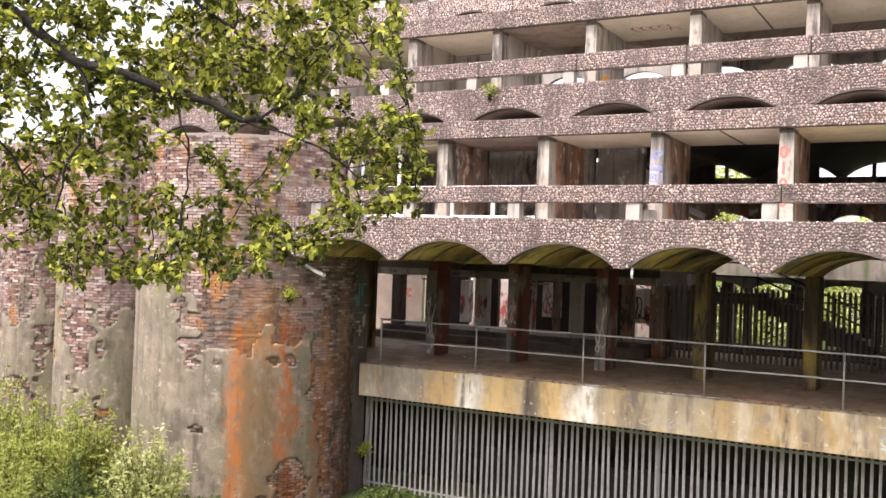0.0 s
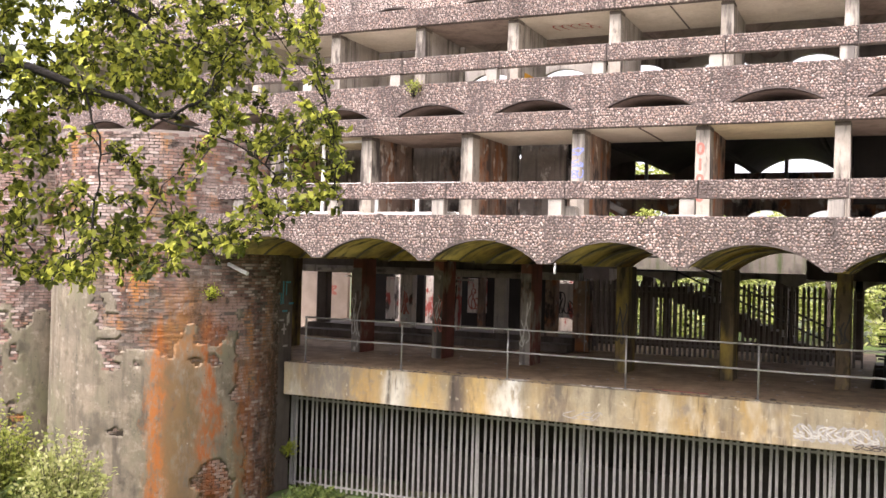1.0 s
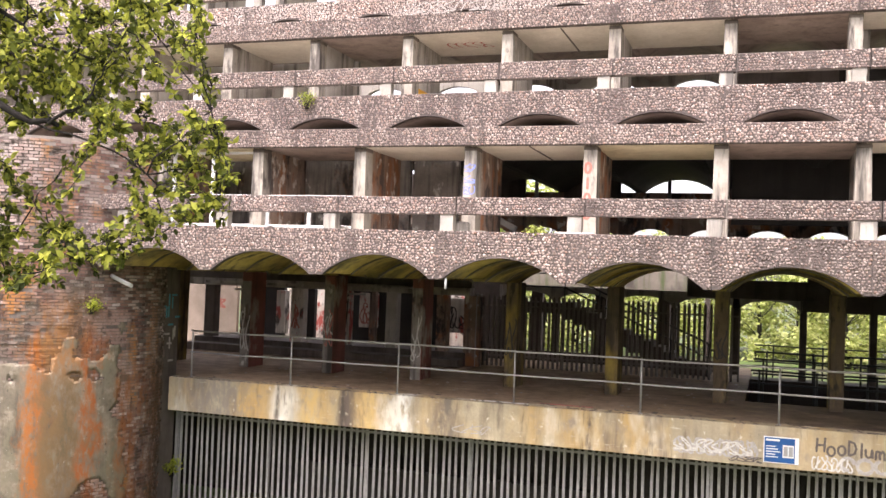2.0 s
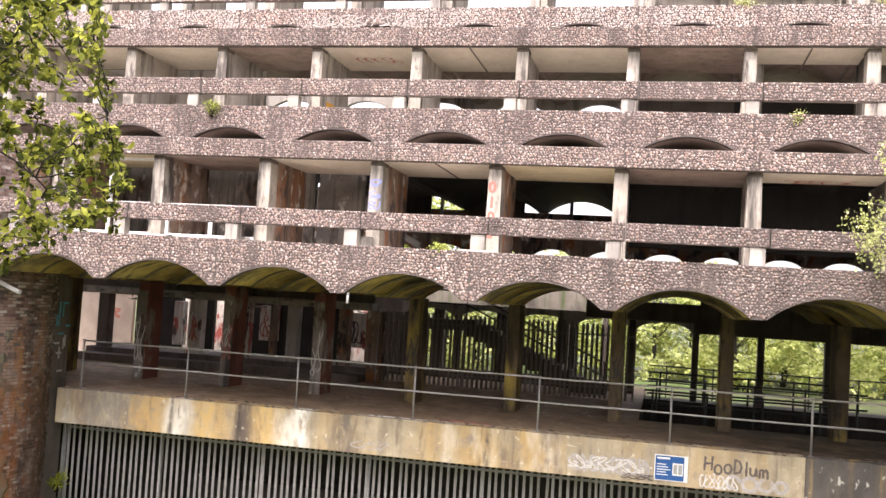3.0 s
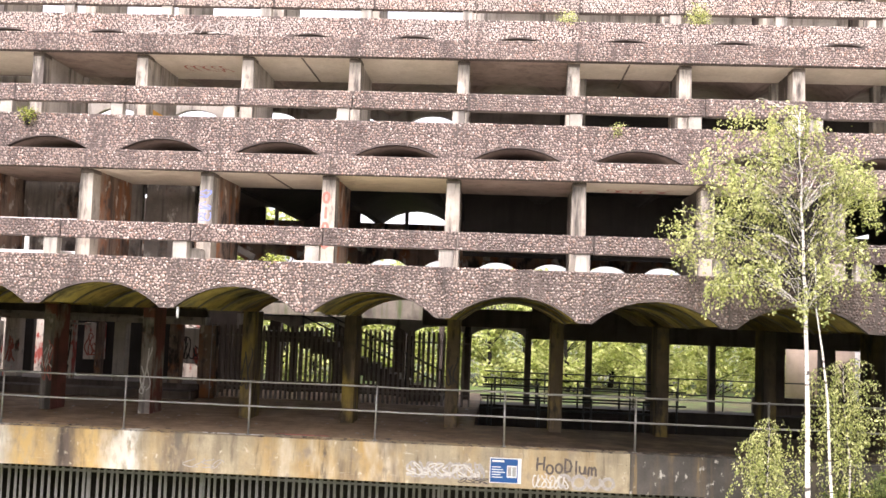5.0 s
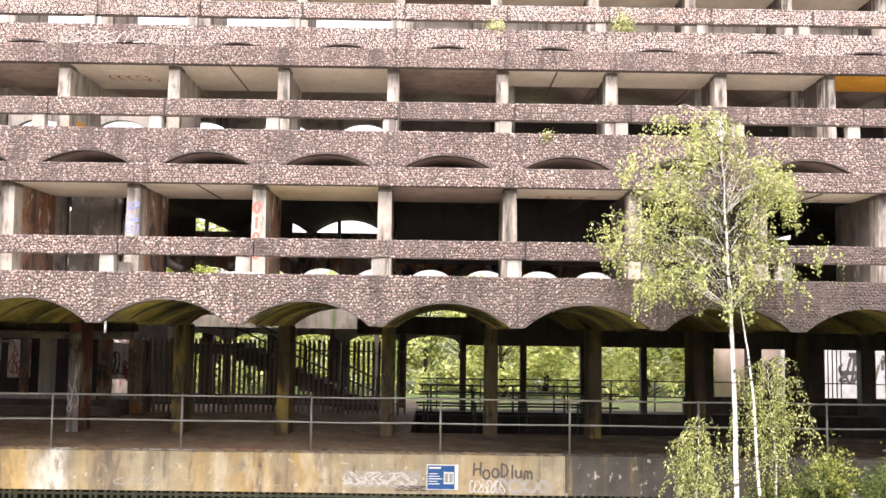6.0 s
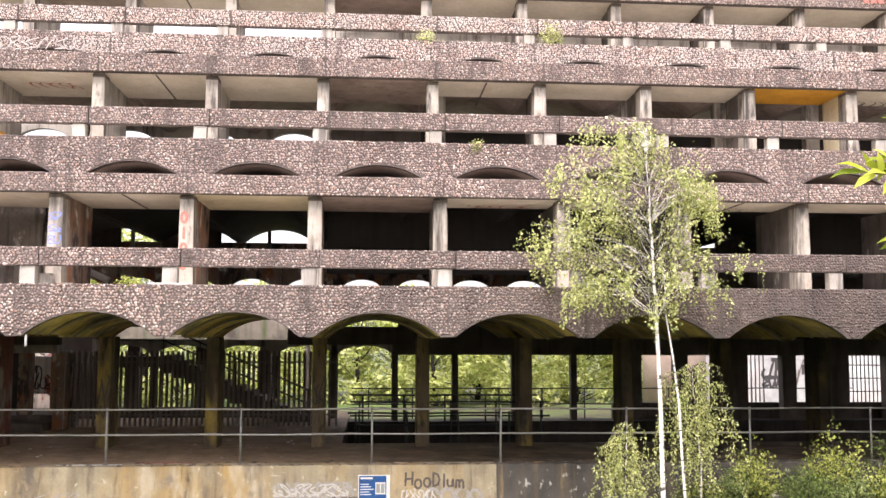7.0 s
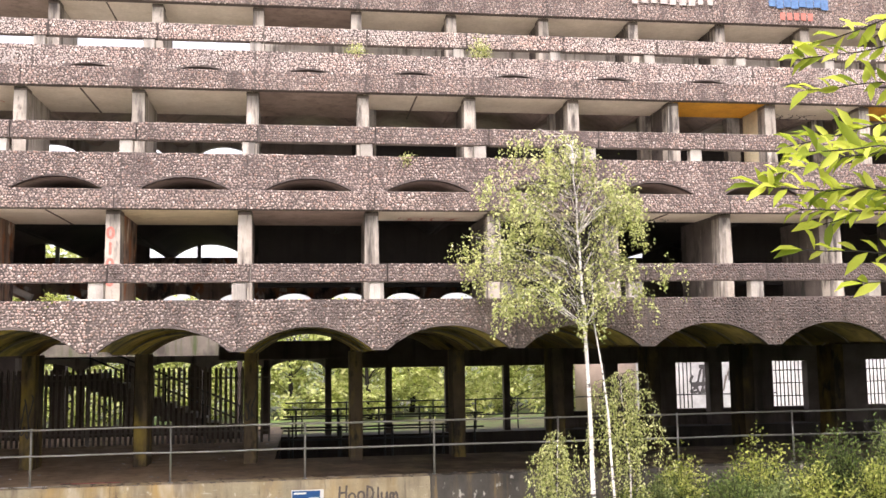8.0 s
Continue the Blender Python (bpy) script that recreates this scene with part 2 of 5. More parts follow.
def island_material(name, stops, rough, grain, tint=None, spec=0.5, stain=None, drips=(), darkening=None):
    m, nt, b = mat_base(name, rough)
    g = nt.nodes.new("ShaderNodeNewGeometry")
    c = ramp(nt, g.outputs["Random Per Island"], stops)
    p = coords(nt)
    f = nz(nt, p, grain, 4)
    c = mix(nt, 0.3, c, ramp(nt, f, [(0.3, (0.4, 0.4, 0.4)), (0.7, W)]), "MULTIPLY")
    big = nz(nt, coords(nt, (1.2, 1.2, 0.45)), 0.9, 6, 0.62)
    c = mix(nt, 0.85, c, ramp(nt, big, [(0.32, (0.42, 0.38, 0.38)), (0.47, (0.9, 0.88, 0.87)), (0.66, (1.1, 1.07, 1.04))]), "MULTIPLY")
    run = nz(nt, coords(nt, (2.6, 2.6, 0.35)), 1.0, 5, 0.6)
    c = mix(nt, 0.7, c, ramp(nt, run, [(0.36, (0.38, 0.35, 0.35)), (0.46, W)]), "MULTIPLY")
    if stain:
        for (col, scale, lo, hi, vscale) in stain:
            k = ramp(nt, nz(nt, coords(nt, vscale), scale, 5, 0.6), [(lo, K), (hi, W)])
            c = mix(nt, k, c, col)
    for d in drips:
        c = run_at(nt, c, *d)
    if darkening:
        c = darkened(nt, c, darkening, (0.40, 0.37, 0.36))
    nt.links.new(c, b.inputs["Base Color"])
    bump(nt, b, f, 0.25, 0.004)
    b.inputs["Specular IOR Level"].default_value = spec
    return m


STONES = ((0.00, (0.17, 0.123, 0.107)), (0.20, (0.25, 0.184, 0.16)), (0.45, (0.315, 0.24, 0.208)), (0.65, (0.365, 0.285, 0.248)), (0.76, (0.30, 0.178, 0.137)), (0.88, (0.43, 0.335, 0.29)), (1.00, (0.56, 0.478, 0.43)))


def stones(k):
    """The pebbles' tones, bleached or darkened for the shaded bays by a factor."""
    return [(p, tuple(min(0.8, v * k) for v in c)) for p, c in STONES]


MAT["pebble"] = island_material("river_pebbles", stones(1.0), 0.6, 60, stain=[((0.46, 0.41, 0.37), 0.8, 0.66, 0.9, (1, 1, 1.2))])
# darker pebbles for the lower right bays, shade put into their tone
MAT["pebble_shaded"] = island_material("shaded_river_pebbles", stones(0.76), 0.5, 60, darkening=(1.0, 10.0))
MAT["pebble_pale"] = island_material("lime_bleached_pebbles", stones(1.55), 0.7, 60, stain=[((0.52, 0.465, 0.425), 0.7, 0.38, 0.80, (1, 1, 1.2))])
MAT["brick"] = island_material("red_brick", [(0.0, (0.10, 0.062, 0.054)), (0.25, (0.22, 0.125, 0.098)), (0.55, (0.32, 0.19, 0.15)), (0.8, (0.37, 0.275, 0.24)), (1.0, (0.55, 0.47, 0.42))],
                               0.9, 50, stain=[((0.42, 0.34, 0.30), 0.8, 0.50, 0.72, (1, 1, 0.8)), ((0.36, 0.16, 0.05), 1.3, 0.54, 0.66, (1, 1, 0.45)), ((0.06, 0.05, 0.04), 1.8, 0.62, 0.72, (1, 1, 0.6)), ((0.12, 0.10, 0.06), 0.6, 0.58, 0.72, (1, 1, 0.4)), ((0.07, 0.05, 0.038), 3.6, 0.57, 0.66, (1, 1, 0.8)), ((0.46, 0.41, 0.36), 6.0, 0.64, 0.72, (1, 1, 1))], drips=DRIPS_AND_SHADE + [((0.07, 0.05, 0.035), -14.3, 0.3, 3.4, 0.5, 3.0)])


def plain(name, col, rough=0.6, metal=0.0, grain=25.0, amount=0.4):
    m, nt, b = mat_base(name, rough, metal)
    f = nz(nt, coords(nt), grain, 4)
    c = mix(nt, amount, col, ramp(nt, f, [(0.3, (0.35, 0.35, 0.35)), (0.7, W)]), "MULTIPLY")
    nt.links.new(c, b.inputs["Base Color"])
    return m


MAT["galv"] = plain("galvanised_steel", (0.42, 0.40, 0.38), 0.5, 0.55, 12)
MAT["pale_steel"] = plain("grey_palisade_steel", (0.41, 0.39, 0.375), 0.5, 0.3, 9)
MAT["rusty_steel"] = plain("rusty_dark_steel", (0.22, 0.185, 0.16), 0.7, 0.2, 9)
MAT["dirty_white"] = weathered("dirty_whitewash", (0.84, 0.78, 0.70), (0.62, 0.55, 0.48), (0.16, 0.12, 0.10), streak=0.6, extra=[((0.45, 0.10, 0.08), 1.3, 0.55, 0.60, (1.4, 1.4, 0.8)), ((0.10, 0.08, 0.07), 1.5, 0.58, 0.64, (1.4, 1.4, 0.7))])
MAT["black_steel"] = plain("blackened_steel", (0.05, 0.05, 0.05), 0.55, 0.3)
MAT["sign_blue"] = plain("blue_sign_panel", (0.012, 0.085, 0.27), 0.4, 0, 10, 0.2)
MAT["white"] = plain("white_paint", (0.80, 0.79, 0.77), 0.5, 0, 10, 0.2)
MAT["spray_white"] = plain("white_spray_paint", (0.70, 0.66, 0.60), 0.8, 0, 14, 0.6)
MAT["spray_sky"] = plain("dull_blue_spray", (0.10, 0.19, 0.36), 0.8, 0, 9, 0.7)
MAT["spray_teal"] = plain("teal_spray_paint", (0.08, 0.30, 0.36), 0.8, 0, 18, 0.5)
MAT["spray_grey"] = plain("grey_emulsion", (0.46, 0.45, 0.45), 0.8, 0, 3, 0.5)
MAT["spray_pale"] = plain("worn_pale_spray", (0.48, 0.43, 0.39), 0.8, 0, 14, 0.6)
MAT["spray_black"] = plain("black_spray_paint", (0.05, 0.045, 0.045), 0.7, 0, 8, 0.3)
MAT["spray_faint"] = plain("faded_black_spray", (0.15, 0.12, 0.10), 0.8, 0, 30, 0.7)
MAT["spray_red"] = plain("red_spray_paint", (0.52, 0.17, 0.13), 0.8, 0, 22, 0.6)
MAT["spray_blue"] = plain("blue_spray_paint", (0.20, 0.25, 0.58), 0.8, 0, 22, 0.5)
MAT["pipe"] = plain("white_plastic_pipe", (0.75, 0.73, 0.70), 0.45, 0, 10, 0.2)


def leaf_material(name, a, b_, c_, trans=0.5):
    m, nt, b = mat_base(name, 0.65)
    b.inputs["Specular IOR Level"].default_value = 0.25
    g = nt.nodes.new("ShaderNodeNewGeometry")
    c = ramp(nt, g.outputs["Random Per Island"], [(0.0, a), (0.5, b_), (1.0, c_)])
    nt.links.new(c, b.inputs["Base Color"])
    t = nt.nodes.new("ShaderNodeBsdfTranslucent")
    nt.links.new(c, t.inputs["Color"])
    mx = nt.nodes.new("ShaderNodeMixShader")
    mx.inputs[0].default_value = trans
    nt.links.new(b.outputs[0], mx.inputs[1])
    nt.links.new(t.outputs[0], mx.inputs[2])
    nt.links.new(mx.outputs[0], nt.nodes["Material Output"].inputs["Surface"])
    return m


MAT["oak_leaf"] = leaf_material("oak_leaves", (0.032, 0.042, 0.01), (0.17, 0.195, 0.03), (0.64, 0.64, 0.11), 0.55)
MAT["willow_leaf"] = leaf_material("willow_leaves", (0.16, 0.22, 0.025), (0.42, 0.48, 0.05), (0.68, 0.70, 0.13), 0.6)
MAT["birch_leaf"] = leaf_material("birch_leaves", (0.20, 0.235, 0.07), (0.48, 0.51, 0.185), (0.74, 0.73, 0.38), 0.55)
MAT["bush_leaf"] = leaf_material("bush_leaves", (0.15, 0.19, 0.035), (0.34, 0.38, 0.08), (0.56, 0.57, 0.18), 0.55)
MAT["mid_leaf"] = leaf_material("grey_green_leaves", (0.11, 0.15, 0.05), (0.20, 0.25, 0.085), (0.32, 0.36, 0.14))
# darker copy of the bush tones, shade put into the leaf colour
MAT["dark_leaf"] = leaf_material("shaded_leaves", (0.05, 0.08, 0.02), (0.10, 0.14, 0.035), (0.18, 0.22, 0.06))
MAT["far_leaf"] = leaf_material("far_tree_leaves", (0.31, 0.37, 0.11), (0.52, 0.56, 0.20), (0.74, 0.74, 0.38), 0.6)
MAT["bark"] = weathered("dark_bark", (0.026, 0.02, 0.016), (0.012, 0.0095, 0.008), (0.008, 0.006, 0.005), rough=1.0, grain=60, bump_s=0.8)
MAT["birch_bark"] = weathered("white_birch_bark", (0.78, 0.74, 0.68), (0.55, 0.51, 0.45), (0.05, 0.045, 0.04), streak=0.25, grain=20,
                              extra=[((0.06, 0.05, 0.045), 3.0, 0.56, 0.61, (1.2, 1.2, 4.5)), ((0.30, 0.25, 0.20), 9.0, 0.55, 0.66, (1, 1, 2))])


# ---- mesh helpers ----
def empty(name, label, category, loc=(0, 0, 0), kind="", group=""):
    e = new(name)
    e.location = loc
    e.empty_display_size = 0.2
    return tagged(e, label, category, group, kind)


def attach(ob, parent):
    if parent is not None:
        ob.parent = parent
        ob.matrix_parent_inverse = Matrix.Translation(-Vector(parent.location)) if parent.parent is None else Matrix.Identity(4)


def part(name, bm, material, parent, label="", kind=""):
    """Link a bmesh as one mesh object under a thing, in world coordinates."""
    me = bpy.data.meshes.new(name)
    bm.normal_update()
    bm.to_mesh(me)
    bm.free()
    me.materials.append(material)
    ob = new(name, me)
    attach(ob, parent)
    return tagged(ob, label, kind=kind)


def part_np(name, verts, faces, material, parent, label="", kind="", smooth=False):
    me = bpy.data.meshes.new(name)
    me.from_pydata(verts, [], faces)
    me.materials.append(material)
    if smooth:
        me.polygons.foreach_set("use_smooth", [True] * len(me.polygons))
    me.update()
    ob = new(name, me)
    attach(ob, parent)
    return tagged(ob, label, kind=kind)


def box(bm, x0, x1, y0, y1, z0, z1, bevel=0.0):
    r = bmesh.ops.create_cube(bm, size=1.0, matrix=Matrix.LocRotScale(((x0 + x1) / 2, (y0 + y1) / 2, (z0 + z1) / 2), None, (abs(x1 - x0), abs(y1 - y0), abs(z1 - z0))))
    if bevel:
        es = list({e for v in r["verts"] for e in v.link_edges})
        bmesh.ops.bevel(bm, geom=es, offset=bevel, segments=1, affect="EDGES")
    return bm


def boxed(*a, **k):
    return box(bmesh.new(), *a, **k)


def tube(bm, pts, radii, sides=8):
    """A tapered tube along a list of points."""
    rings = []
    for i, p in enumerate(pts):
        d = (Vector(pts[min(i + 1, len(pts) - 1)]) - Vector(pts[max(i - 1, 0)])).normalized()
        u = d.orthogonal().normalized()
        if i:
            u = (prev_u - d * prev_u.dot(d)).normalized()
        prev_u = u
        w = d.cross(u)
        rings.append([bm.verts.new(Vector(p) + radii[i] * (math.cos(a) * u + math.sin(a) * w)) for a in (2 * math.pi * j / sides for j in range(sides))])
    for a, b in zip(rings, rings[1:]):
        for j in range(sides):
            f = bm.faces.new((a[j], a[(j + 1) % sides], b[(j + 1) % sides], b[j]))
            f.smooth = True
    bm.faces.new(rings[0][::-1])
    bm.faces.new(rings[-1])
    return bm


# ---- the building's measures ----
BAY = 2.7
CHORD, RISE = 1.21, 0.46
RAD = (CHORD ** 2 + RISE ** 2) / (2 * RISE)


def arch_z(u):
    """Height of the vault's underside over its springing, u metres from the bay's middle."""
    u = abs(u)
    return 0.0 if u >= CHORD else math.sqrt(RAD ** 2 - u * u) - (RAD - RISE)


US = [-1.347, -CHORD] + [CHORD * math.sin(math.pi / 2 * (-1 + 2 * i / 18)) for i in range(1, 18)] + [CHORD, 1.347]


def arch_prism(xm, y0, y1, spring, top, us=US):
    """Solid with a vaulted underside between y0 and y1."""
    bm = bmesh.new()
    rows = []
    for y in (y0, y1):
        rows.append(([bm.verts.new((xm + u, y, spring + arch_z(u))) for u in us], [bm.verts.new((xm + u, y, top)) for u in us]))
    (lo0, hi0), (lo1, hi1) = rows
    n = len(us)
    for i in range(n - 1):
        bm.faces.new((lo0[i], lo0[i + 1], hi0[i + 1], hi0[i]))
        bm.faces.new((lo1[i + 1], lo1[i], hi1[i], hi1[i + 1]))
        f = bm.faces.new((lo0[i + 1], lo0[i], lo1[i], lo1[i + 1]))
        f.smooth = True
        bm.faces.new((hi0[i], hi0[i + 1], hi1[i + 1], hi1[i]))
    bm.faces.new((lo0[0], hi0[0], hi1[0], lo1[0]))
    bm.faces.new((lo0[-1], lo1[-1], hi1[-1], hi0[-1]))
    return bm


DOME = [(1.0, 0.0), (0.82, 0.62)]


def pebbles(parent, x0, x1, z0, z1, y, keep=None, size=0.06, seed=0, stone="pebble"):
    """A facing of domed pebbles on a wall that looks towards -y."""
    rng = np.random.default_rng(seed)
    nx, nzn = max(1, int(round((x1 - x0) / size))), max(1, int(round((z1 - z0) / (size * 0.9))))
    verts, faces = [], []
    dx, dz = (x1 - x0) / nx, (z1 - z0) / nzn
    for j in range(nzn):
        for i in range(nx):
            cx = x0 + (i + 0.5 + (0.25 if j % 2 else -0.25)) * dx + rng.uniform(-0.3, 0.3) * dx
            cz = z0 + (j + 0.5) * dz + rng.uniform(-0.3, 0.3) * dz
            r = 0.49 * size * rng.choice((0.8, 0.93, 1.0, 1.06, 1.16)) * rng.uniform(0.95, 1.05)
            if cx - r * 0.45 < x0 or cx + r * 0.45 > x1 or cz - r * 0.5 < z0 or cz + r * 0.5 > z1 or (keep and not keep(cx, cz - r * 0.5)):
                continue
            el, an, hgt = rng.uniform(0.66, 1.0), rng.uniform(0, math.pi), r * rng.uniform(0.48, 0.9)
            ca, sa = math.cos(an), math.sin(an)
            base = len(verts)
            for (rr, hh) in DOME:
                for k in range(6):
                    a = k * math.pi / 3
                    px, pz = r * rr * math.cos(a), r * rr * el * math.sin(a)
                    verts.append((cx + px * ca - pz * sa, y + 0.003 - hh * hgt, cz + px * sa + pz * ca))
            verts.append((cx, y + 0.003 - hgt, cz))
            for k in range(6):
                k2 = (k + 1) % 6
                faces.append((base + k, base + k2, base + 6 + k2, base + 6 + k))
                faces.append((base + 6 + k, base + 6 + k2, base + 12))
    return part_np("pebble_facing", verts, faces, MAT[stone], parent, kind="stuff", smooth=True)


class Level:
    def __init__(self, fy, tip, top, railing_y, rail0, rail1, col_y, soffit, band_top, first, last):
        self.fy, self.tip, self.top, self.ry, self.r0, self.r1 = fy, tip, top, railing_y, rail0, rail1
        self.cy, self.soffit, self.band_top, self.first, self.last = col_y, soffit, band_top, first, last


# bays 8 and 9 lie almost wholly out of view, added to block side light
L1 = Level(-2.1, 2.89, 3.87, -1.5, 4.25, 4.61, 0.0, 5.88, 6.29, -6, 10)
L2 = Level(0.75, 6.27, 7.26, 1.35, 7.68, 8.08, 2.75, 9.22, 9.69, -9, 10)
L3 = Level(3.6, 9.62, 10.53, 4.2, 10.97, 11.39, 5.5, 12.36, 13.3, -9, 10)
LEVELS = (L1, L2, L3)

building = empty("concrete_building", "derelict terraced concrete building with pebble-faced balcony bands", "building", (0, 5, 0))
seed = 1
for li, L in enumerate(LEVELS):
    for k in range(L.first, L.last):
        x0, x1 = k * BAY, (k + 1) * BAY
        xm = (x0 + x1) / 2
        seed += 1
        # fascia panel with the vault's arched lower edge
        fp = part("fascia_panel", arch_prism(xm, L.fy, L.fy + 0.16, L.tip, L.top), MAT["matrix"], building, "pebble-faced concrete panel with arched lower edge")
        pebbles(fp, x0 + 0.004, x1 - 0.004, L.tip, L.top, L.fy, lambda cx, cz, xm=xm, L=L: cz > L.tip + arch_z(cx - xm) + 0.012, seed=seed, stone="pebble_pale" if L is L3 else "pebble_shaded" if L is L1 and k >= -1 else "pebble")
        # rail beam, its stub posts and the band under the next fascia
        rj = 0.2
        rb = part("rail_beam", boxed(x0 + rj + 0.008, x1 + rj - 0.008, L.ry, L.ry + 0.2, L.r0, L.r1, bevel=0.008), MAT["matrix"], building, "pebble-faced concrete balcony rail")
        pebbles(rb, x0 + rj + 0.012, x1 + rj - 0.012, L.r0, L.r1, L.ry, seed=seed + 500, stone="pebble_pale" if L is L3 else "pebble_shaded" if L is L1 and k >= -1 else "pebble")
        part("stub_post", boxed(x0 - 0.16, x0 + 0.13, L.ry + 0.03, L.ry + 0.25, L.top - 0.2, L.r0, bevel=0.01), MAT["concrete"], building)
        bd = part("band_beam", boxed(x0 + 0.05, x1 + 0.044, L.cy - 0.22, L.cy - 0.02, L.soffit, L.band_top, bevel=0.008), MAT["matrix"], building, "pebble-faced concrete band")
        pebbles(bd, x0 + 0.056, x1 + 0.04, L.soffit, L.band_top, L.cy - 0.22, seed=seed + 900)


def arch_rib(xm, y0, y1, spring, drop):
    """A thin strip that follows the vault's underside."""
    bm = bmesh.new()
    us = US[1:-1]
    rows = [[bm.verts.new((xm + u, y, spring + arch_z(u) + dz)) for u in us] for y in (y0, y1) for dz in (-drop, 0.02)]
    for p, q in ((0, 1), (3, 2), (2, 0)):
        for i in range(len(us) - 1):
            bm.faces.new((rows[p][i], rows[p][i + 1], rows[q][i + 1], rows[q][i]))
    return bm

# columns, cross walls, soffits and floors of the cells
SOFFITS = {(0, -6): "soffit_yellow", (0, -5): "soffit_yellow", (0, -4): "soffit_brown", (0, -3): "soffit", (0, -2): "soffit", (0, -1): "soffit_yellow", (0, 0): "soffit_brown", (0, 1): "soffit",
           (0, 2): "soffit", (1, 0): "soffit_brown", (1, 4): "soffit_orange", (1, 6): "soffit_orange", (2, 0): "soffit_brown", (1, -4): "soffit_brown", (2, -3): "soffit_brown"}
for li, L in enumerate(LEVELS):
    floor_z = L.top - 0.16
    for k in range(L.first, L.last + 1):
        x = k * BAY
        bm = bmesh.new()
        # column, a little wider at its foot, with a dark haunch at the head
        w0, w1 = 0.165, 0.14
        vs = [bm.verts.new((x + sx * w, L.cy + dy, z)) for z, w in ((floor_z, w0), (L.soffit, w1)) for sx, dy in ((-1, 0), (1, 0), (1, 0.42), (-1, 0.42))]
        for q in ((0, 1, 5, 4), (1, 2, 6, 5), (2, 3, 7, 6), (3, 0, 4, 7), (4, 5, 6, 7), (3, 2, 1, 0)):
            bm.faces.new([vs[i] for i in q])
        col = part("column", bm, MAT["column"], building, "pale weathered concrete column")
        part("column_head", boxed(x - 0.152, x + 0.152, L.cy - 0.012, L.cy + 0.424, L.soffit - 0.10, L.soffit - 0.002, bevel=0.02), MAT["haunch"], building, "dark column head")
        fm = "fin" if k < 0 and li == 0 else ("soffit_yellow" if (li, k) == (1, 5) else "fin_pale" if li > 0 and k < 1 else "fin_grey" if k < 2 else "fin_dark")
        deep = 2.35 if k < 1 or li == 0 else 1.4
        part("cross_wall", boxed(x - 0.09, x + 0.09, L.cy + 0.425, L.cy + deep, floor_z, L.soffit), MAT[fm], building)
        if li == 1 and k >= 1:
            part("rear_post", boxed(x + 0.15, x + 0.55, L.cy + 2.9, L.cy + 3.2, floor_z, L.soffit + 0.4, bevel=0.01), MAT["column"], building)
    for k in range(L.first, L.last):
        x0, x1 = k * BAY, (k + 1) * BAY
        deep = 2.45 if k < 1 else 1.5
        part("soffit_slab", boxed(x0 + 0.004, x1 - 0.004, L.cy - 0.015, L.cy + deep, L.soffit + 0.004, L.soffit + 0.10), MAT[SOFFITS.get((li, k), "soffit")], building)
        # dark sheet added over the slab to keep the arch openings dim
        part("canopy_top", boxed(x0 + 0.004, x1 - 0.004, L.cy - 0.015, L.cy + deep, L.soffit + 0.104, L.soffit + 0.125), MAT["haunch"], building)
        part("floor_slab", boxed(x0, x1, L.fy + 0.165, L.cy + 3.2, floor_z - 0.1, floor_z), MAT["balcony"], building)

# vaults over the terrace and over the cells
for k in range(-6, 10):
    xm = (k + 0.5) * BAY
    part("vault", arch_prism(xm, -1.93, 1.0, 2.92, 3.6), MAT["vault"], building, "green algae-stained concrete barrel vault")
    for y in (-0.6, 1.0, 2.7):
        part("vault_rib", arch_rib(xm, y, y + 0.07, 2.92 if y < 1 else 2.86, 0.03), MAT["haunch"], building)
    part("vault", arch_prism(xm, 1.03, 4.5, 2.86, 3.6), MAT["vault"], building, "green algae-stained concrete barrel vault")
    if k not in (-3, -2, -1, 0):
        part("vault", arch_prism(xm, 5.4, 9.6, 2.86, 3.6), MAT["vault"], building)
for k in range(-9, 10):
    xm = (k + 0.5) * BAY
    part("vault", arch_prism(xm, 0.92, 2.6, 6.30, 7.0), MAT["soffit_brown"], building)
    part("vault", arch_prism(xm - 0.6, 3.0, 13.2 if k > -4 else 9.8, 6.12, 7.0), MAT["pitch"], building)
    part("vault", arch_prism(xm, 3.78, 5.4, 9.66, 10.3), MAT["haunch"], building)
    part("vault", arch_prism(xm, 5.42, 11.0 if k > -4 else 9.6, 9.56, 10.3), MAT["soffit_brown"], building)
part("hanging_lintel", boxed(-10.4, -1.1, 17.5, 17.7, 2.66, 3.75), MAT["lintel"], building, "grey green-streaked concrete lintel")
part("cross_beam", boxed(-1.6, 3.1, 12.72, 12.95, 2.6, 3.22, bevel=0.02), MAT["dark_wall"], building, "dark cross beam over the passage")
for x in (-10.3, -5.0, -1.2):
    part("lintel_post", boxed(x - 0.1, x + 0.1, 17.52, 17.68, -0.8, 2.655), MAT["dark_wall"], building)
ARC = [-1.02, -0.94] + [0.94 * math.sin(math.pi / 2 * (-1 + 2 * i / 12)) for i in range(1, 12)] + [0.94, 1.02]
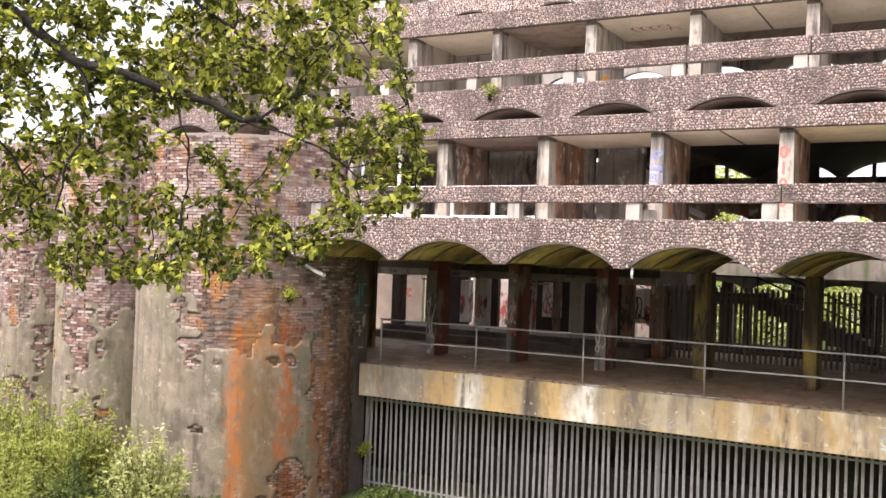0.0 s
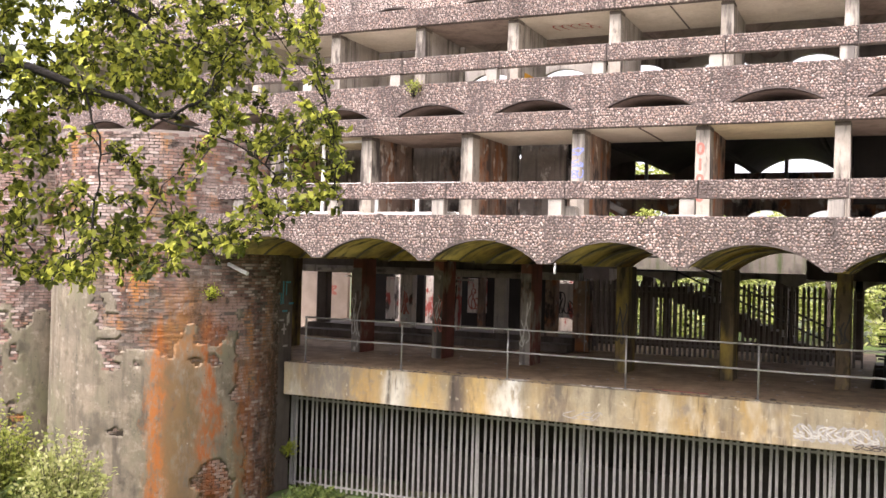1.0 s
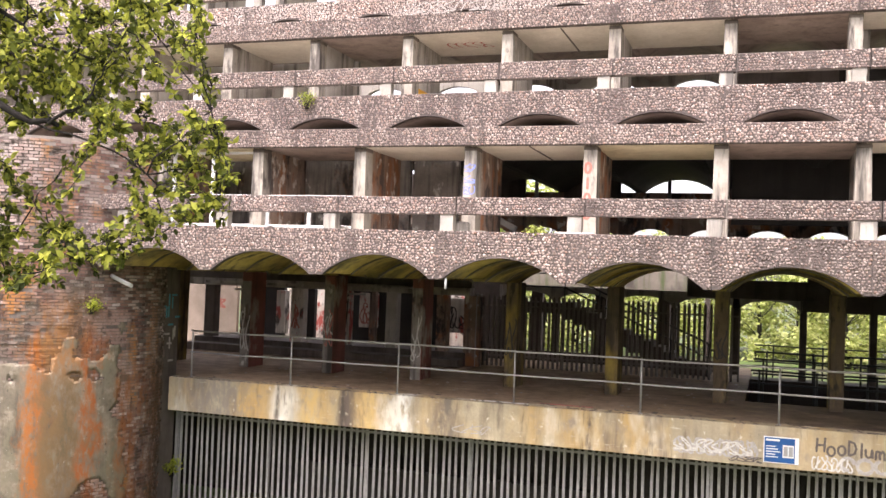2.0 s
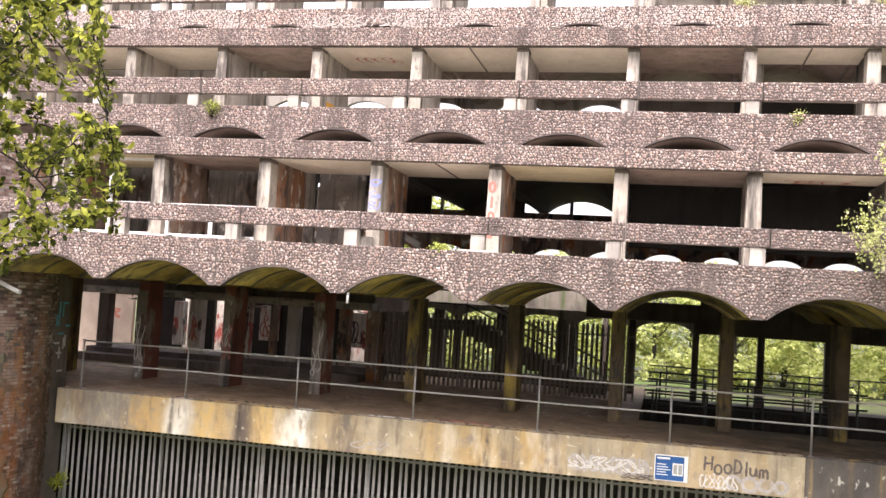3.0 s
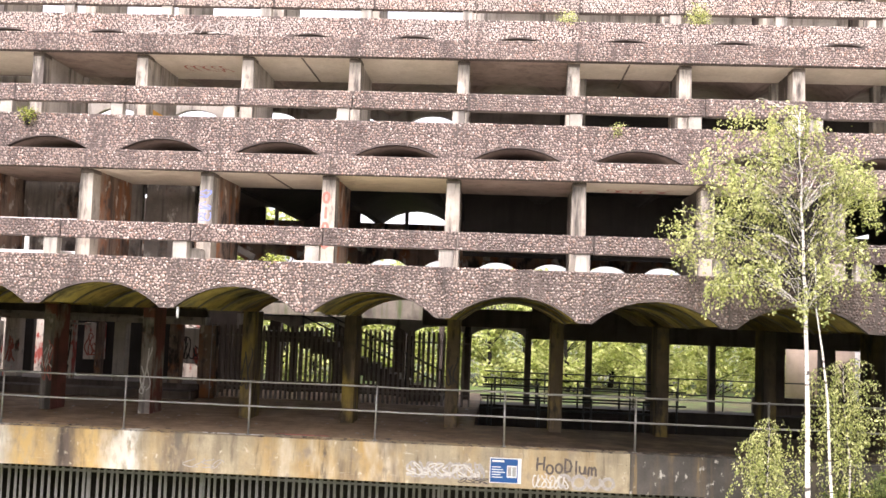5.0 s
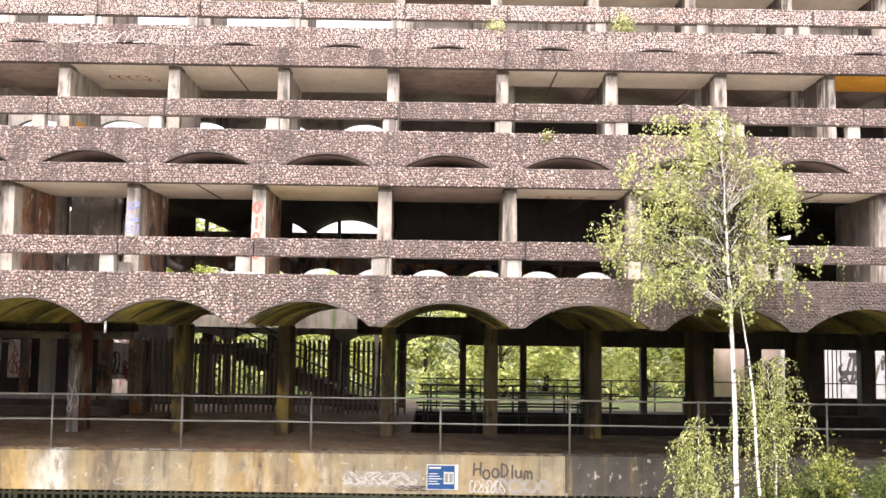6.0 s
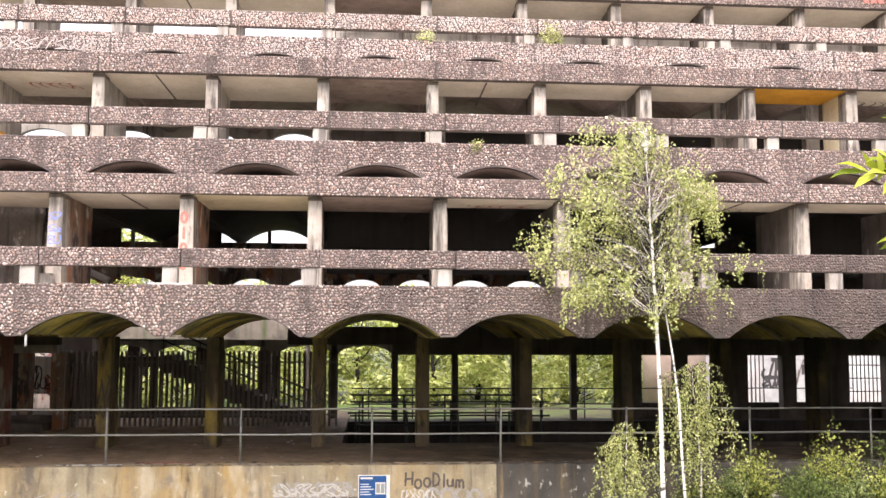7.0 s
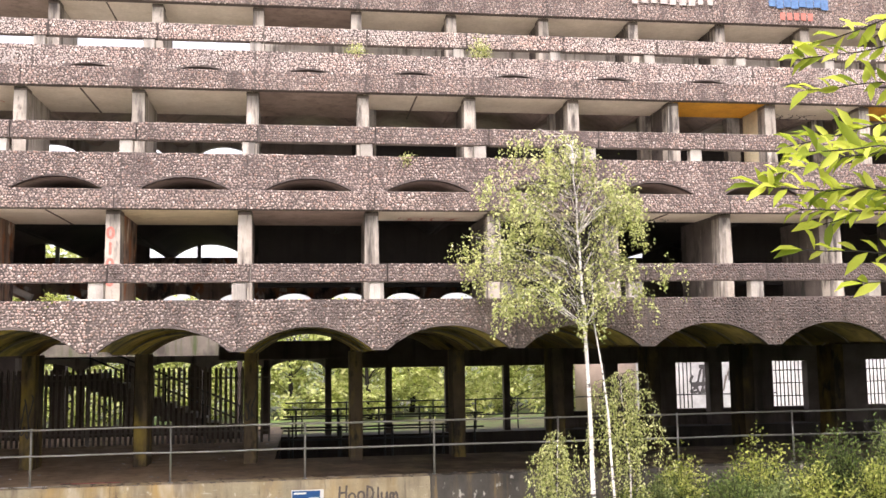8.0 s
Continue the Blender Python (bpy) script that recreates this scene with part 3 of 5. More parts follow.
for j in range(5):
    xm, bm = 1.05 - 2.06 * j, bmesh.new()
    rows = [[bm.verts.new((xm + u, y, z)) for u in ARC for z in (2.2 + (0.36 * math.sqrt(max(0, 1 - (u / 0.94) ** 2)) if abs(u) < 0.94 else 0), 2.76)] for y in (13.0, 13.25)]
    for i in range(0, 2 * len(ARC) - 2, 2):
        p, q = rows
        bm.faces.new((p[i], p[i + 2], p[i + 3], p[i + 1]))
        bm.faces.new((q[i + 2], q[i], q[i + 1], q[i + 3]))
        bm.faces.new((p[i + 2], p[i], q[i], q[i + 2]))
        bm.faces.new((p[i + 1], p[i + 3], q[i + 3], q[i + 1]))
    part("arch_beam", bm, MAT["fin_pale"], building, "pale concrete arch strip")
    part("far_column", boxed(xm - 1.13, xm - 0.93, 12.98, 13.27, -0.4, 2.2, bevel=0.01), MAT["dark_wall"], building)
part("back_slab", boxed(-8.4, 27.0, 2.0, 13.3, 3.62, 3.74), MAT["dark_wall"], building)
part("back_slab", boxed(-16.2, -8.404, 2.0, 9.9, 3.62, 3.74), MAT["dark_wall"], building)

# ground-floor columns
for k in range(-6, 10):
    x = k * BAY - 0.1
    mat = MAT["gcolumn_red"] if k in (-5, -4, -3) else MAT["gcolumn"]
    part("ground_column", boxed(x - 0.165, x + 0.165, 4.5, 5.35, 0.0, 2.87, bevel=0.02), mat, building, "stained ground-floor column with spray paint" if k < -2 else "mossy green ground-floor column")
    if k in (-5, -4, -3):
        part("paint_coat", boxed(x - 0.15, x + 0.15, 4.488, 4.499, 0.03, 2.6), MAT["fin_grey"], building, "flaking pale paint on the column's front")
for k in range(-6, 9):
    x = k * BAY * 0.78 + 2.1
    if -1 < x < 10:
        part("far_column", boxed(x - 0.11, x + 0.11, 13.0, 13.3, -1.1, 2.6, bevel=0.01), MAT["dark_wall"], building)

# walls inside the first floor: partitions and the arched far wall
for k in (-6, -5, -4):
    part("partition_wall", boxed(k * BAY, (k + 1) * BAY, 3.3, 3.45, 3.74, 6.15), MAT["fin_grey"], building)
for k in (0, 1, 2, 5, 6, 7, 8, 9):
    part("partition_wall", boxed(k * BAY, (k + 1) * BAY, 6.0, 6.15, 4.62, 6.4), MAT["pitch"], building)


def arcade(name, y, xs_, half, pitch, base, spring, rise, top, mat, label):
    """A wall along x with round-headed openings."""
    bm = bmesh.new()
    us = [-pitch / 2, -half - 0.001, -half] + [half * math.sin(math.pi / 2 * (-1 + 2 * i / 12)) for i in range(1, 12)] + [half, half + 0.001, pitch / 2]
    for xa in xs_:
        lo = [bm.verts.new((xa + u, y, base if abs(u) > half else spring + rise * math.sqrt(max(0, 1 - (u / half) ** 2)))) for u in us]
        hi = [bm.verts.new((xa + u, y, top)) for u in us]
        for i in range(len(us) - 1):
            bm.faces.new((lo[i], lo[i + 1], hi[i + 1], hi[i]))
    bmesh.ops.remove_doubles(bm, verts=bm.verts[:], dist=0.0005)
    ext = bmesh.ops.extrude_face_region(bm, geom=bm.faces[:])
    bmesh.ops.translate(bm, vec=(0, 0.22, 0), verts=[v for v in ext["geom"] if isinstance(v, bmesh.types.BMVert)])
    bmesh.ops.recalc_face_normals(bm, faces=bm.faces[:])
    return part(name, bm, mat, building, label)


arcade("far_wall", 13.0, [j * 1.92 - 1.0 for j in range(-12, 6)], 0.72, 1.92, 3.75, 4.45, 0.42, 6.12, MAT["fin"], "rear wall with round-headed windows")
arcade("far_wall", 11.0, [(k + 0.5) * BAY for k in range(-5, 0)], 0.86, BAY, 7.1, 9.12, 0.48, 10.3, MAT["fin_pale"], "upper rear wall with round-headed windows")
for xa, xb in ((-24.3, -7.35), (-5.95, -3.95), (-0.62, 5.95), (6.4, 8.75), (9.75, 12.8), (13.6, 27.0)):
    part("vault_infill", boxed(xa, xb, 12.9, 12.98, 5.9, 6.75), MAT["dark_wall"], building)

part("far_wall", boxed(9.57, 27.0, 13.0, 13.22, 3.75, 6.12), MAT["dark_wall"], building)
for xp in (-2.3, -6.95, -4.55):
    part("rear_mullion", boxed(xp - 0.06, xp + 0.06, 12.86, 12.98, 5.9, 6.75), MAT["fin_pale"], building)

# second floor back: stubs of wall with arches against the light
for k in range(-9, 10):
    x0, x1 = k * BAY, (k + 1) * BAY
    if k >= 0:
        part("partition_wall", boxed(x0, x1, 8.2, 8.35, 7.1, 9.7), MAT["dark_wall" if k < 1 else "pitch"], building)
    elif k < -4:
        part("partition_wall", boxed(x0, x1, 5.6, 5.75, 7.1, 9.3), MAT["fin_pale"], building)
    if k >= 0:
        part("partition_wall", boxed(x0, x1, 8.6, 8.75, 10.4, 12.9), MAT["fin_pale"], building)
part("roof_slab", boxed(-24.3, 27.0, 5.5, 8.1, 12.47, 12.75), MAT["concrete"], building)
part("roof_slab", boxed(0.2, 27.0, 8.1, 13.0, 12.9, 13.1), MAT["concrete"], building)
part("upper_floor", boxed(-8.1, 27.0, 5.0, 11.0, 10.3, 10.36), MAT["concrete"], building)
part("upper_floor", boxed(-24.3, -8.104, 5.0, 9.6, 10.3, 10.36), MAT["concrete"], building)
part("upper_floor", boxed(-8.1, 27.0, 3.0, 13.2, 7.02, 7.09), MAT["concrete"], building)
part("upper_floor", boxed(-24.3, -8.104, 3.0, 9.8, 7.02, 7.09), MAT["concrete"], building)

# ---- terrace ----
TZ = 0.07
terrace = empty("terrace", "cantilevered concrete terrace with a stained yellow edge beam", "terrace", (0, 3, 0), kind="structure")
part("edge_beam", boxed(-13.75, 4.05, 1.02, 1.5, -0.80, TZ, bevel=0.015), MAT["edge"], terrace, "edge beam with white, ochre and black runs")
part("edge_beam", boxed(4.053, 27.0, 1.022, 1.5, -0.80, TZ, bevel=0.015), MAT["edge_black"], terrace, "black-painted edge beam with ochre runs")
part("deck", boxed(-13.75, 27.0, 1.5, 5.3, -0.4, TZ - 0.004), MAT["floor"], terrace, "dirty brown concrete floor, black at one end")
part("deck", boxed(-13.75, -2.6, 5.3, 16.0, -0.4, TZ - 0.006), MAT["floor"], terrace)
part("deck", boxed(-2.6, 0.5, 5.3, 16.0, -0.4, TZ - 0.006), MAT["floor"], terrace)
part("deck", boxed(-20, -13.76, 1.6, 16.0, -0.4, TZ - 0.008), MAT["floor"], terrace)
# pit added here, its near-black colour standing for the unlit interior
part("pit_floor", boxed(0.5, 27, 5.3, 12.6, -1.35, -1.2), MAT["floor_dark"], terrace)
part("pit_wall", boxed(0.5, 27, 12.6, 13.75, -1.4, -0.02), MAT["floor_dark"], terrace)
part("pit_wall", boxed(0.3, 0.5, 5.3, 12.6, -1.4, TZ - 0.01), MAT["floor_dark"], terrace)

part("paint_line", boxed(-4.0, -2.75, 1.62, 1.75, TZ - 0.003, TZ + 0.004), MAT["spray_red"], terrace, "red painted line on the floor")
part("paint_line", boxed(-5.6, -4.2, 1.30, 1.36, TZ, TZ + 0.006), MAT["white"], terrace, "white painted line on the edge")

# ---- ground ----
bm = bmesh.new()
N = 60
def ground_z(x, y):
    z = -3.45
    bank = max(0.0, min(1.0, (-y - 12.5) / 5.5))
    z += (4.75 * bank * bank * (3 - 2 * bank))
    right = max(0.0, min(1.0, (x - 4.5) / 4.0)) * max(0.0, min(1.0, (2.0 - y) / 3.0)) if y < 2 else 0
    z = max(z, -3.45 + 3.1 * right)
    far = max(0.0, min(1.0, (y - 13.4) / 1.0))
    z = z + far * 2.9
    return z + 0.12 * noise.noise(Vector((x * 0.5, y * 0.5, 0)))
xs = [-400, -150, -70, -45] + [-36 + 1.2 * i for i in range(61)] + [45, 70, 150, 400]
ys = [-400, -150, -60, -40] + [-30 + 1.0 * i for i in range(62)] + [40, 60, 150, 500]
grid = [[bm.verts.new((x, y, ground_z(x, y))) for x in xs] for y in ys]
for j in range(len(ys) - 1):
    for i in range(len(xs) - 1):
        f = bm.faces.new((grid[j][i], grid[j][i + 1], grid[j + 1][i + 1], grid[j + 1][i]))
        f.smooth = True
g = part("ground", bm, MAT["soil"], None)
tagged(g, "overgrown soil with moss and leaf litter", "ground", kind="structure")

# the dark undercroft behind the lower fence
uc = empty("undercroft", "brick undercroft wall below the terrace, coloured as deep shade", "wall", (0, 4, -3), kind="structure")
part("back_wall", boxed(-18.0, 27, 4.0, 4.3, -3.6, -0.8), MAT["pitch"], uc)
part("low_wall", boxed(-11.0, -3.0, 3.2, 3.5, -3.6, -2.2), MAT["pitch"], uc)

# ---- railing on the terrace ----
def railing(name, label, xs_, y, z, h, mid, mat, x_end0, x_end1, r=0.022):
    rail = empty(name, label, "railing", (xs_[0], y, z))
    for x in xs_:
        bm = tube(bmesh.new(), [(x, y, z), (x, y, z + h)], [r * 1.1, r * 1.1])
        bmesh.ops.create_uvsphere(bm, u_segments=8, v_segments=5, radius=r * 1.5, matrix=Matrix.Translation((x, y, z + h)))
        bmesh.ops.create_uvsphere(bm, u_segments=8, v_segments=5, radius=r * 1.5, matrix=Matrix.Translation((x, y, z + mid)))
        box(bm, x - 0.05, x + 0.05, y - 0.05, y + 0.05, z, z + 0.012)
        part("post", bm, mat, rail)
    for zz in (h, mid):
        pts, n = [], 24
        for i in range(n + 1):
            x = x_end0 + (x_end1 - x_end0) * i / n
            pts.append((x, y, z + zz + 0.008 * math.sin(x * 1.7) - 0.006))
        part("rail", tube(bmesh.new(), pts, [r] * (n + 1)), mat, rail)
    return rail


POSTS = [-13.25 + 2.905 * i for i in range(13)]
railing("terrace_railing", "two-rail galvanised tube railing along the terrace edge", POSTS, 1.28, TZ, 1.21, 0.66, MAT["galv"], -13.3, 24.0)
railing("inner_railing", "dark tube railing at the far side of the building", [1.2 + 1.55 * i for i in range(12)], 13.7, -0.05, 1.1, 0.55, MAT["black_steel"], 0.6, 19.0)
railing("ramp_railing", "dark tube railing beside a ramp", [1.0 + 1.4 * i for i in range(5)], 12.4, 0.0, 0.9, 0.45, MAT["black_steel"], 0.6, 7.0, 0.03)


railing("ramp_railing", "dark tube railing beside a ramp", [0.9 + 1.5 * i for i in range(5)], 11.2, -1.2, 1.95, 1.5, MAT["black_steel"], 0.6, 7.2, 0.03)
railing("ramp_railing", "dark tube railing beside a ramp", [0.8 + 1.6 * i for i in range(4)], 9.6, -1.2, 1.72, 1.35, MAT["black_steel"], 0.55, 5.8, 0.03)
railing("yard_railing", "dark tube railing at the end of the terrace", [-19.7, -18.5], 8.2, TZ, 1.15, 0.6, MAT["black_steel"], -20.2, -18.3)


# ---- palisade fences ----
def palisade(name, label, x0, x1, y, z0, z1, pitch, width, mat, pointed=True, rails=(0.25, 0.85), angle=0.0):
    fence = empty(name, label, "fence", (x0, y, z0))
    n = int((x1 - x0) / pitch)
    # one W-section pale, shared by all
    bm = bmesh.new()
    h = z1 - z0
    prof = [(-width / 2, 0.0), (-width * 0.3, -0.018), (0, -0.006), (width * 0.3, -0.018), (width / 2, 0.0)]
    heights = [h - 0.09, h - 0.02, h, h - 0.02, h - 0.09] if pointed else [h] * 5
    lo = [bm.verts.new((px, py, 0)) for px, py in prof]
    hi = [bm.verts.new((px, py, hz)) for (px, py), hz in zip(prof, heights)]
    for i in range(4):
        bm.faces.new((lo[i], lo[i + 1], hi[i + 1], hi[i]))
    ex = bmesh.ops.extrude_face_region(bm, geom=bm.faces[:])
    bmesh.ops.translate(bm, vec=(0, 0.006, 0), verts=[v for v in ex["geom"] if isinstance(v, bmesh.types.BMVert)])
    bmesh.ops.recalc_face_normals(bm, faces=bm.faces[:])
    me = bpy.data.meshes.new("pale")
    bm.to_mesh(me)
    bm.free()
    me.materials.append(mat)
    rng = random.Random(len(name) + n)
    ca, sa = math.cos(angle), math.sin(angle)
    for i in range(n):
        ob = new("pale", me)
        d = i * pitch
        ob.parent = fence
        ob.location = (d * ca, d * sa, rng.uniform(-0.015, 0.015))
        ob.rotation_euler = (0, rng.gauss(0, 0.006), angle)
    for fr in rails:
        b = boxed(0, x1 - x0, 0.008, 0.05, h * fr - 0.025, h * fr + 0.025)
        bmesh.ops.rotate(b, cent=(0, 0, 0), matrix=Matrix.Rotation(angle, 3, "Z"), verts=b.verts[:])
        bmesh.ops.translate(b, vec=(x0, y, z0), verts=b.verts[:])
        part("fence_rail", b, mat, fence)
    for i in range(int((x1 - x0) / 2.75) + 1):
        b = boxed(i * 2.75, i * 2.75 + 0.06, 0.05, 0.13, 0, h)
        bmesh.ops.rotate(b, cent=(0, 0, 0), matrix=Matrix.Rotation(angle, 3, "Z"), verts=b.verts[:])
        bmesh.ops.translate(b, vec=(x0, y, z0), verts=b.verts[:])
        part("fence_post", b, mat, fence)
    return fence


palisade("lower_palisade_fence", "weathered grey steel palisade fence under the terrace", -13.95, 8.0, 1.75, -3.4, -0.82, 0.165, 0.066, MAT["pale_steel"], False, (0.045, 0.93))
palisade("inner_palisade_fence", "black pointed steel palisade fence across the ground floor", -8.1, 0.2, 10.2, TZ, 2.42, 0.158, 0.088, MAT["rusty_steel"], True, (0.15, 0.85))
palisade("gate_palisade_fence", "weathered steel palisade fence return beside a doorway", -8.15, -7.0, 10.25, TZ, 2.42, 0.16, 0.08, MAT["pale_steel"], True, (0.15, 0.85), angle=-1.35)

# ---- ground-floor back rooms ----
rooms = empty("ground_floor_rooms", "graffiti-covered piers and dark doorways of the ground floor", "wall", (-12, 9, 0), kind="structure")
PIERS = ((-18.0, 0.2, "dark_wall"), (-16.25, 0.13, "dirty_white"), (-14.5, 0.23, "dirty_white"), (-12.7, 0.18, "dirty_white"), (-10.96, 0.19, "fin_pale"), (-9.17, 0.18, "fin"), (-8.12, 0.27, "fin"))
for x, hw, mt in PIERS:
    part("pier", boxed(x - hw, x + hw, 9.4, 9.8, TZ, 2.35, bevel=0.015), MAT[mt], rooms, "pier with red and white spray paint" if mt == "dirty_white" else "")
part("lintel", boxed(-21.5, -8.2, 9.35, 9.85, 2.35, 2.6), MAT["fin_pale"], rooms)
part("step", boxed(-18.5, -8.3, 8.6, 9.3, TZ, 0.32, bevel=0.01), MAT["haunch"], rooms)
part("step", boxed(-18.5, -8.3, 9.3, 12.0, TZ, 0.5, bevel=0.01), MAT["dark_wall"], rooms)
# near-black slabs that stand for the darkness inside the doorways
for xa, xb in ((-17.6, -16.4), (-15.6, -15.1), (-13.75, -12.1), (-11.7, -10.2)):
    part("rear_wall", boxed(xa, xb, 12.0, 12.2, TZ, 3.6), MAT["pitch"], rooms)
part("yard_wall", boxed(-32, -20.6, 15.6, 15.8, -0.5, 3.2), MAT["pink_plaster"], rooms, "pale yard wall")
part("yard_wall", boxed(-20.55, -10.3, 16.3, 16.5, -0.5, 2.6), MAT["dirty_white"], rooms, "sprayed yard wall in daylight")
part("rear_wall", boxed(-9.35, -7.9, 13.05, 13.25, -0.5, 3.6), MAT["dark_wall"], rooms)
part("header", boxed(-21.5, -8.2, 9.55, 9.75, 2.6, 3.62), MAT["haunch"], rooms)
for x, w, za, zb in ((-16.5, 0.35, 0.6, 2.2), (-13.1, 0.62, 1.0, 2.25), (-9.75, 0.72, 1.0, 2.2)):
    part("rear_panel", boxed(x, x + w, 11.6, 11.98, za, zb, bevel=0.01), MAT["dirty_white"], rooms, "pale plastered rear panel")
for x in (-17.4, -15.2, -12.2, -10.2, -8.7):
    part("rear_post", boxed(x - 0.11, x + 0.11, 10.7, 10.95, TZ, 2.6, bevel=0.01), MAT["fin"], rooms)
# loose beams and shelves lying over the doorways
for xa, xb, y, z, h in ((-18.0, -14.2, 9.1, 2.42, 0.09), (-13.6, -8.6, 9.15, 2.50, 0.07), (-12.9, -11.9, 9.2, 2.22, 0.06), (-16.9, -15.8, 9.2, 2.2, 0.06)):
    part("shuttering_board", boxed(xa, xb, y, y + 0.18, z, z + h, bevel=0.008), MAT["fin_pale"], rooms)
# a flight of stairs behind the black fence
stairs = empty("concrete_stairs", "dark concrete stair flight behind the fence", "stairs", (-4, 12, 0))
for i in range(13):
    part("step", boxed(-0.75 - 0.37 * (i + 1), -0.75 - 0.37 * i + 0.02, 11.6, 12.8, max(-0.3, 0.1 + 0.165 * i - 0.42), 0.1 + 0.165 * (i + 1)), MAT["dark_wall"], stairs)
part("landing", boxed(-7.6, -5.56, 11.6, 12.8, 1.85, 2.2), MAT["dark_wall"], stairs)
for dz in (0.5, 0.95):
    part("handrail", tube(bmesh.new(), [(-0.75, 11.55, 0.15 + dz), (-5.56, 11.55, 2.25 + dz), (-7.5, 11.55, 2.25 + dz)], [0.03] * 3), MAT["black_steel"], stairs)
for i in range(5):
    x = -0.8 - 1.18 * i
    part("baluster", tube(bmesh.new(), [(x, 11.55, 0.15 + 0.446 * 1.18 * i - 0.1), (x, 11.55, 0.15 + 0.446 * 1.18 * i + 0.97)], [0.025, 0.025]), MAT["black_steel"], stairs)

# the right end: round concrete shaft, whitewashed wall, window bars
shaft = empty("round_shaft", "pale pinkish round concrete shaft", "shaft", (15.95, 25.0, -0.5))
part("drum", tube(bmesh.new(), [(15.95, 25.0, -0.8), (15.95, 25.0, 4.4)], [1.5, 1.5], 40), MAT["pink_plaster"], shaft)
wall_e = part("whitewashed_wall", boxed(17.4, 38.0, 27.0, 27.3, -0.8, 4.9), MAT["white_wall"], None)
tagged(wall_e, "whitewashed wall with black graffiti", "wall", kind="structure")
bars = empty("window_bars", "dark steel window bars", "bars", (17, 15, 0))
for i in range(66):
    x = 14.4 + 0.16 * i
    if 16.3 < x < 18.7:
        continue
    part("bar", tube(bmesh.new(), [(x, 15.0, 0.0), (x, 15.0, 2.6)], [0.022, 0.022], 6), MAT["black_steel"], bars)
for z in (0.35, 0.85, 1.35, 1.85, 2.35):
    part("cross_bar", tube(bmesh.new(), [(19.2, 15.0, z), (25.0, 15.0, z)], [0.02, 0.02], 6), MAT["black_steel"], bars)
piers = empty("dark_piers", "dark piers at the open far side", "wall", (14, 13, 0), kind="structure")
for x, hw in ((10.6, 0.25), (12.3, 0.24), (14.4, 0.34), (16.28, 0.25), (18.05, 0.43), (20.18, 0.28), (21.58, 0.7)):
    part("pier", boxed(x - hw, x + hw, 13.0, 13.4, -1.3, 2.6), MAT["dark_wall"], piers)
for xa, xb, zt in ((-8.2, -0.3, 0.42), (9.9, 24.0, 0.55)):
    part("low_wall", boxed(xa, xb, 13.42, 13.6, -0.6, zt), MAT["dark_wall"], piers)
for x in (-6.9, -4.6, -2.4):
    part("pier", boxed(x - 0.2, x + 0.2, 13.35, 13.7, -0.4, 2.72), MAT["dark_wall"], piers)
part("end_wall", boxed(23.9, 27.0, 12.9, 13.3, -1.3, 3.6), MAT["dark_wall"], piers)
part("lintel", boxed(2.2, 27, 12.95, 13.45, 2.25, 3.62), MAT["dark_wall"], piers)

# white timber window frames left in two cells
for k, zs in ((-5, (4.02, 4.74, 5.80)), (-4, (4.02, 4.74))):
    wf = empty("window_frame", "peeling white timber window frame without glass", "window frame", (k * BAY + 1.35, 0.2, L1.top))
    for z in zs:
        part("frame_bar", boxed(k * BAY + 0.17, (k + 1) * BAY - 0.17, 0.16, 0.24, z - 0.03, z + 0.03, bevel=0.006), MAT["white"], wf)
    for x in (k * BAY + 0.17, k * BAY + 1.3):
        part("mullion", boxed(x, x + 0.08, 0.17, 0.23, 3.72, zs[-1]), MAT["white"], wf)

# joints and old scribbles under the ceilings
for L, k in ((L1, -2), (L2, -2), (L2, 1), (L1, 3), (L3, -2)):
    xm = (k + 0.5) * BAY
    part("ceiling_joint", boxed(xm - 0.02, xm + 0.02, L.cy + 0.02, L.cy + 2.4, L.soffit - 0.012, L.soffit + 0.003), MAT["haunch"], building)
# a collapsed beam and a stub of wall in one cell
part("partition_wall", boxed(-8.0, -6.75, 3.3, 3.45, 3.74, 6.15), MAT["fin_grey"], building)
for p, q in (((-7.2, 4.2, 5.75), (-5.4, 4.4, 4.75)), ((-6.9, 4.6, 5.0), (-5.5, 4.6, 4.3))):
    part("fallen_beam", tube(bmesh.new(), [p, q], [0.11, 0.11], 4), MAT["fin_pale"], building, "collapsed concrete beam")

# paint and broken pieces left on the balconies
part("paint_patch", boxed(-8.008, -8.002, 3.4, 4.5, 7.15, 7.95), MAT["soffit_orange"], building, "patch of orange paint")
for x, y, z, sx, sy, sz, rz in ((-5.35, -1.0, 3.71, 0.28, 0.2, 0.42, 10), (-5.0, -0.7, 3.71, 0.2, 0.2, 0.25, 40), (-8.2, -0.9, 3.71, 0.3, 0.22, 0.28, 25), (-12.6, -1.1, 3.71, 0.25, 0.2, 0.3, 60), (0.4, 1.9, 7.1, 0.3, 0.2, 0.36, 15)):
    bm = bmesh.new()
    bmesh.ops.create_cube(bm, size=1.0, matrix=Matrix.LocRotScale((x, y, z + sz / 2), Euler((0, 0, radians(rz))), (sx * 2, sy * 2, sz)))
    bmesh.ops.bevel(bm, geom=bm.edges[:], offset=0.035, segments=2, affect="EDGES")
    for v in bm.verts:
        v.co += 0.03 * noise.noise_vector(v.co * 6) * (1 if v.co.z > z + 0.02 else 0)
    tagged(part("rubble_block", bm, MAT["fin_pale"], None), "pale broken block of concrete lying on the balcony", "rubble")
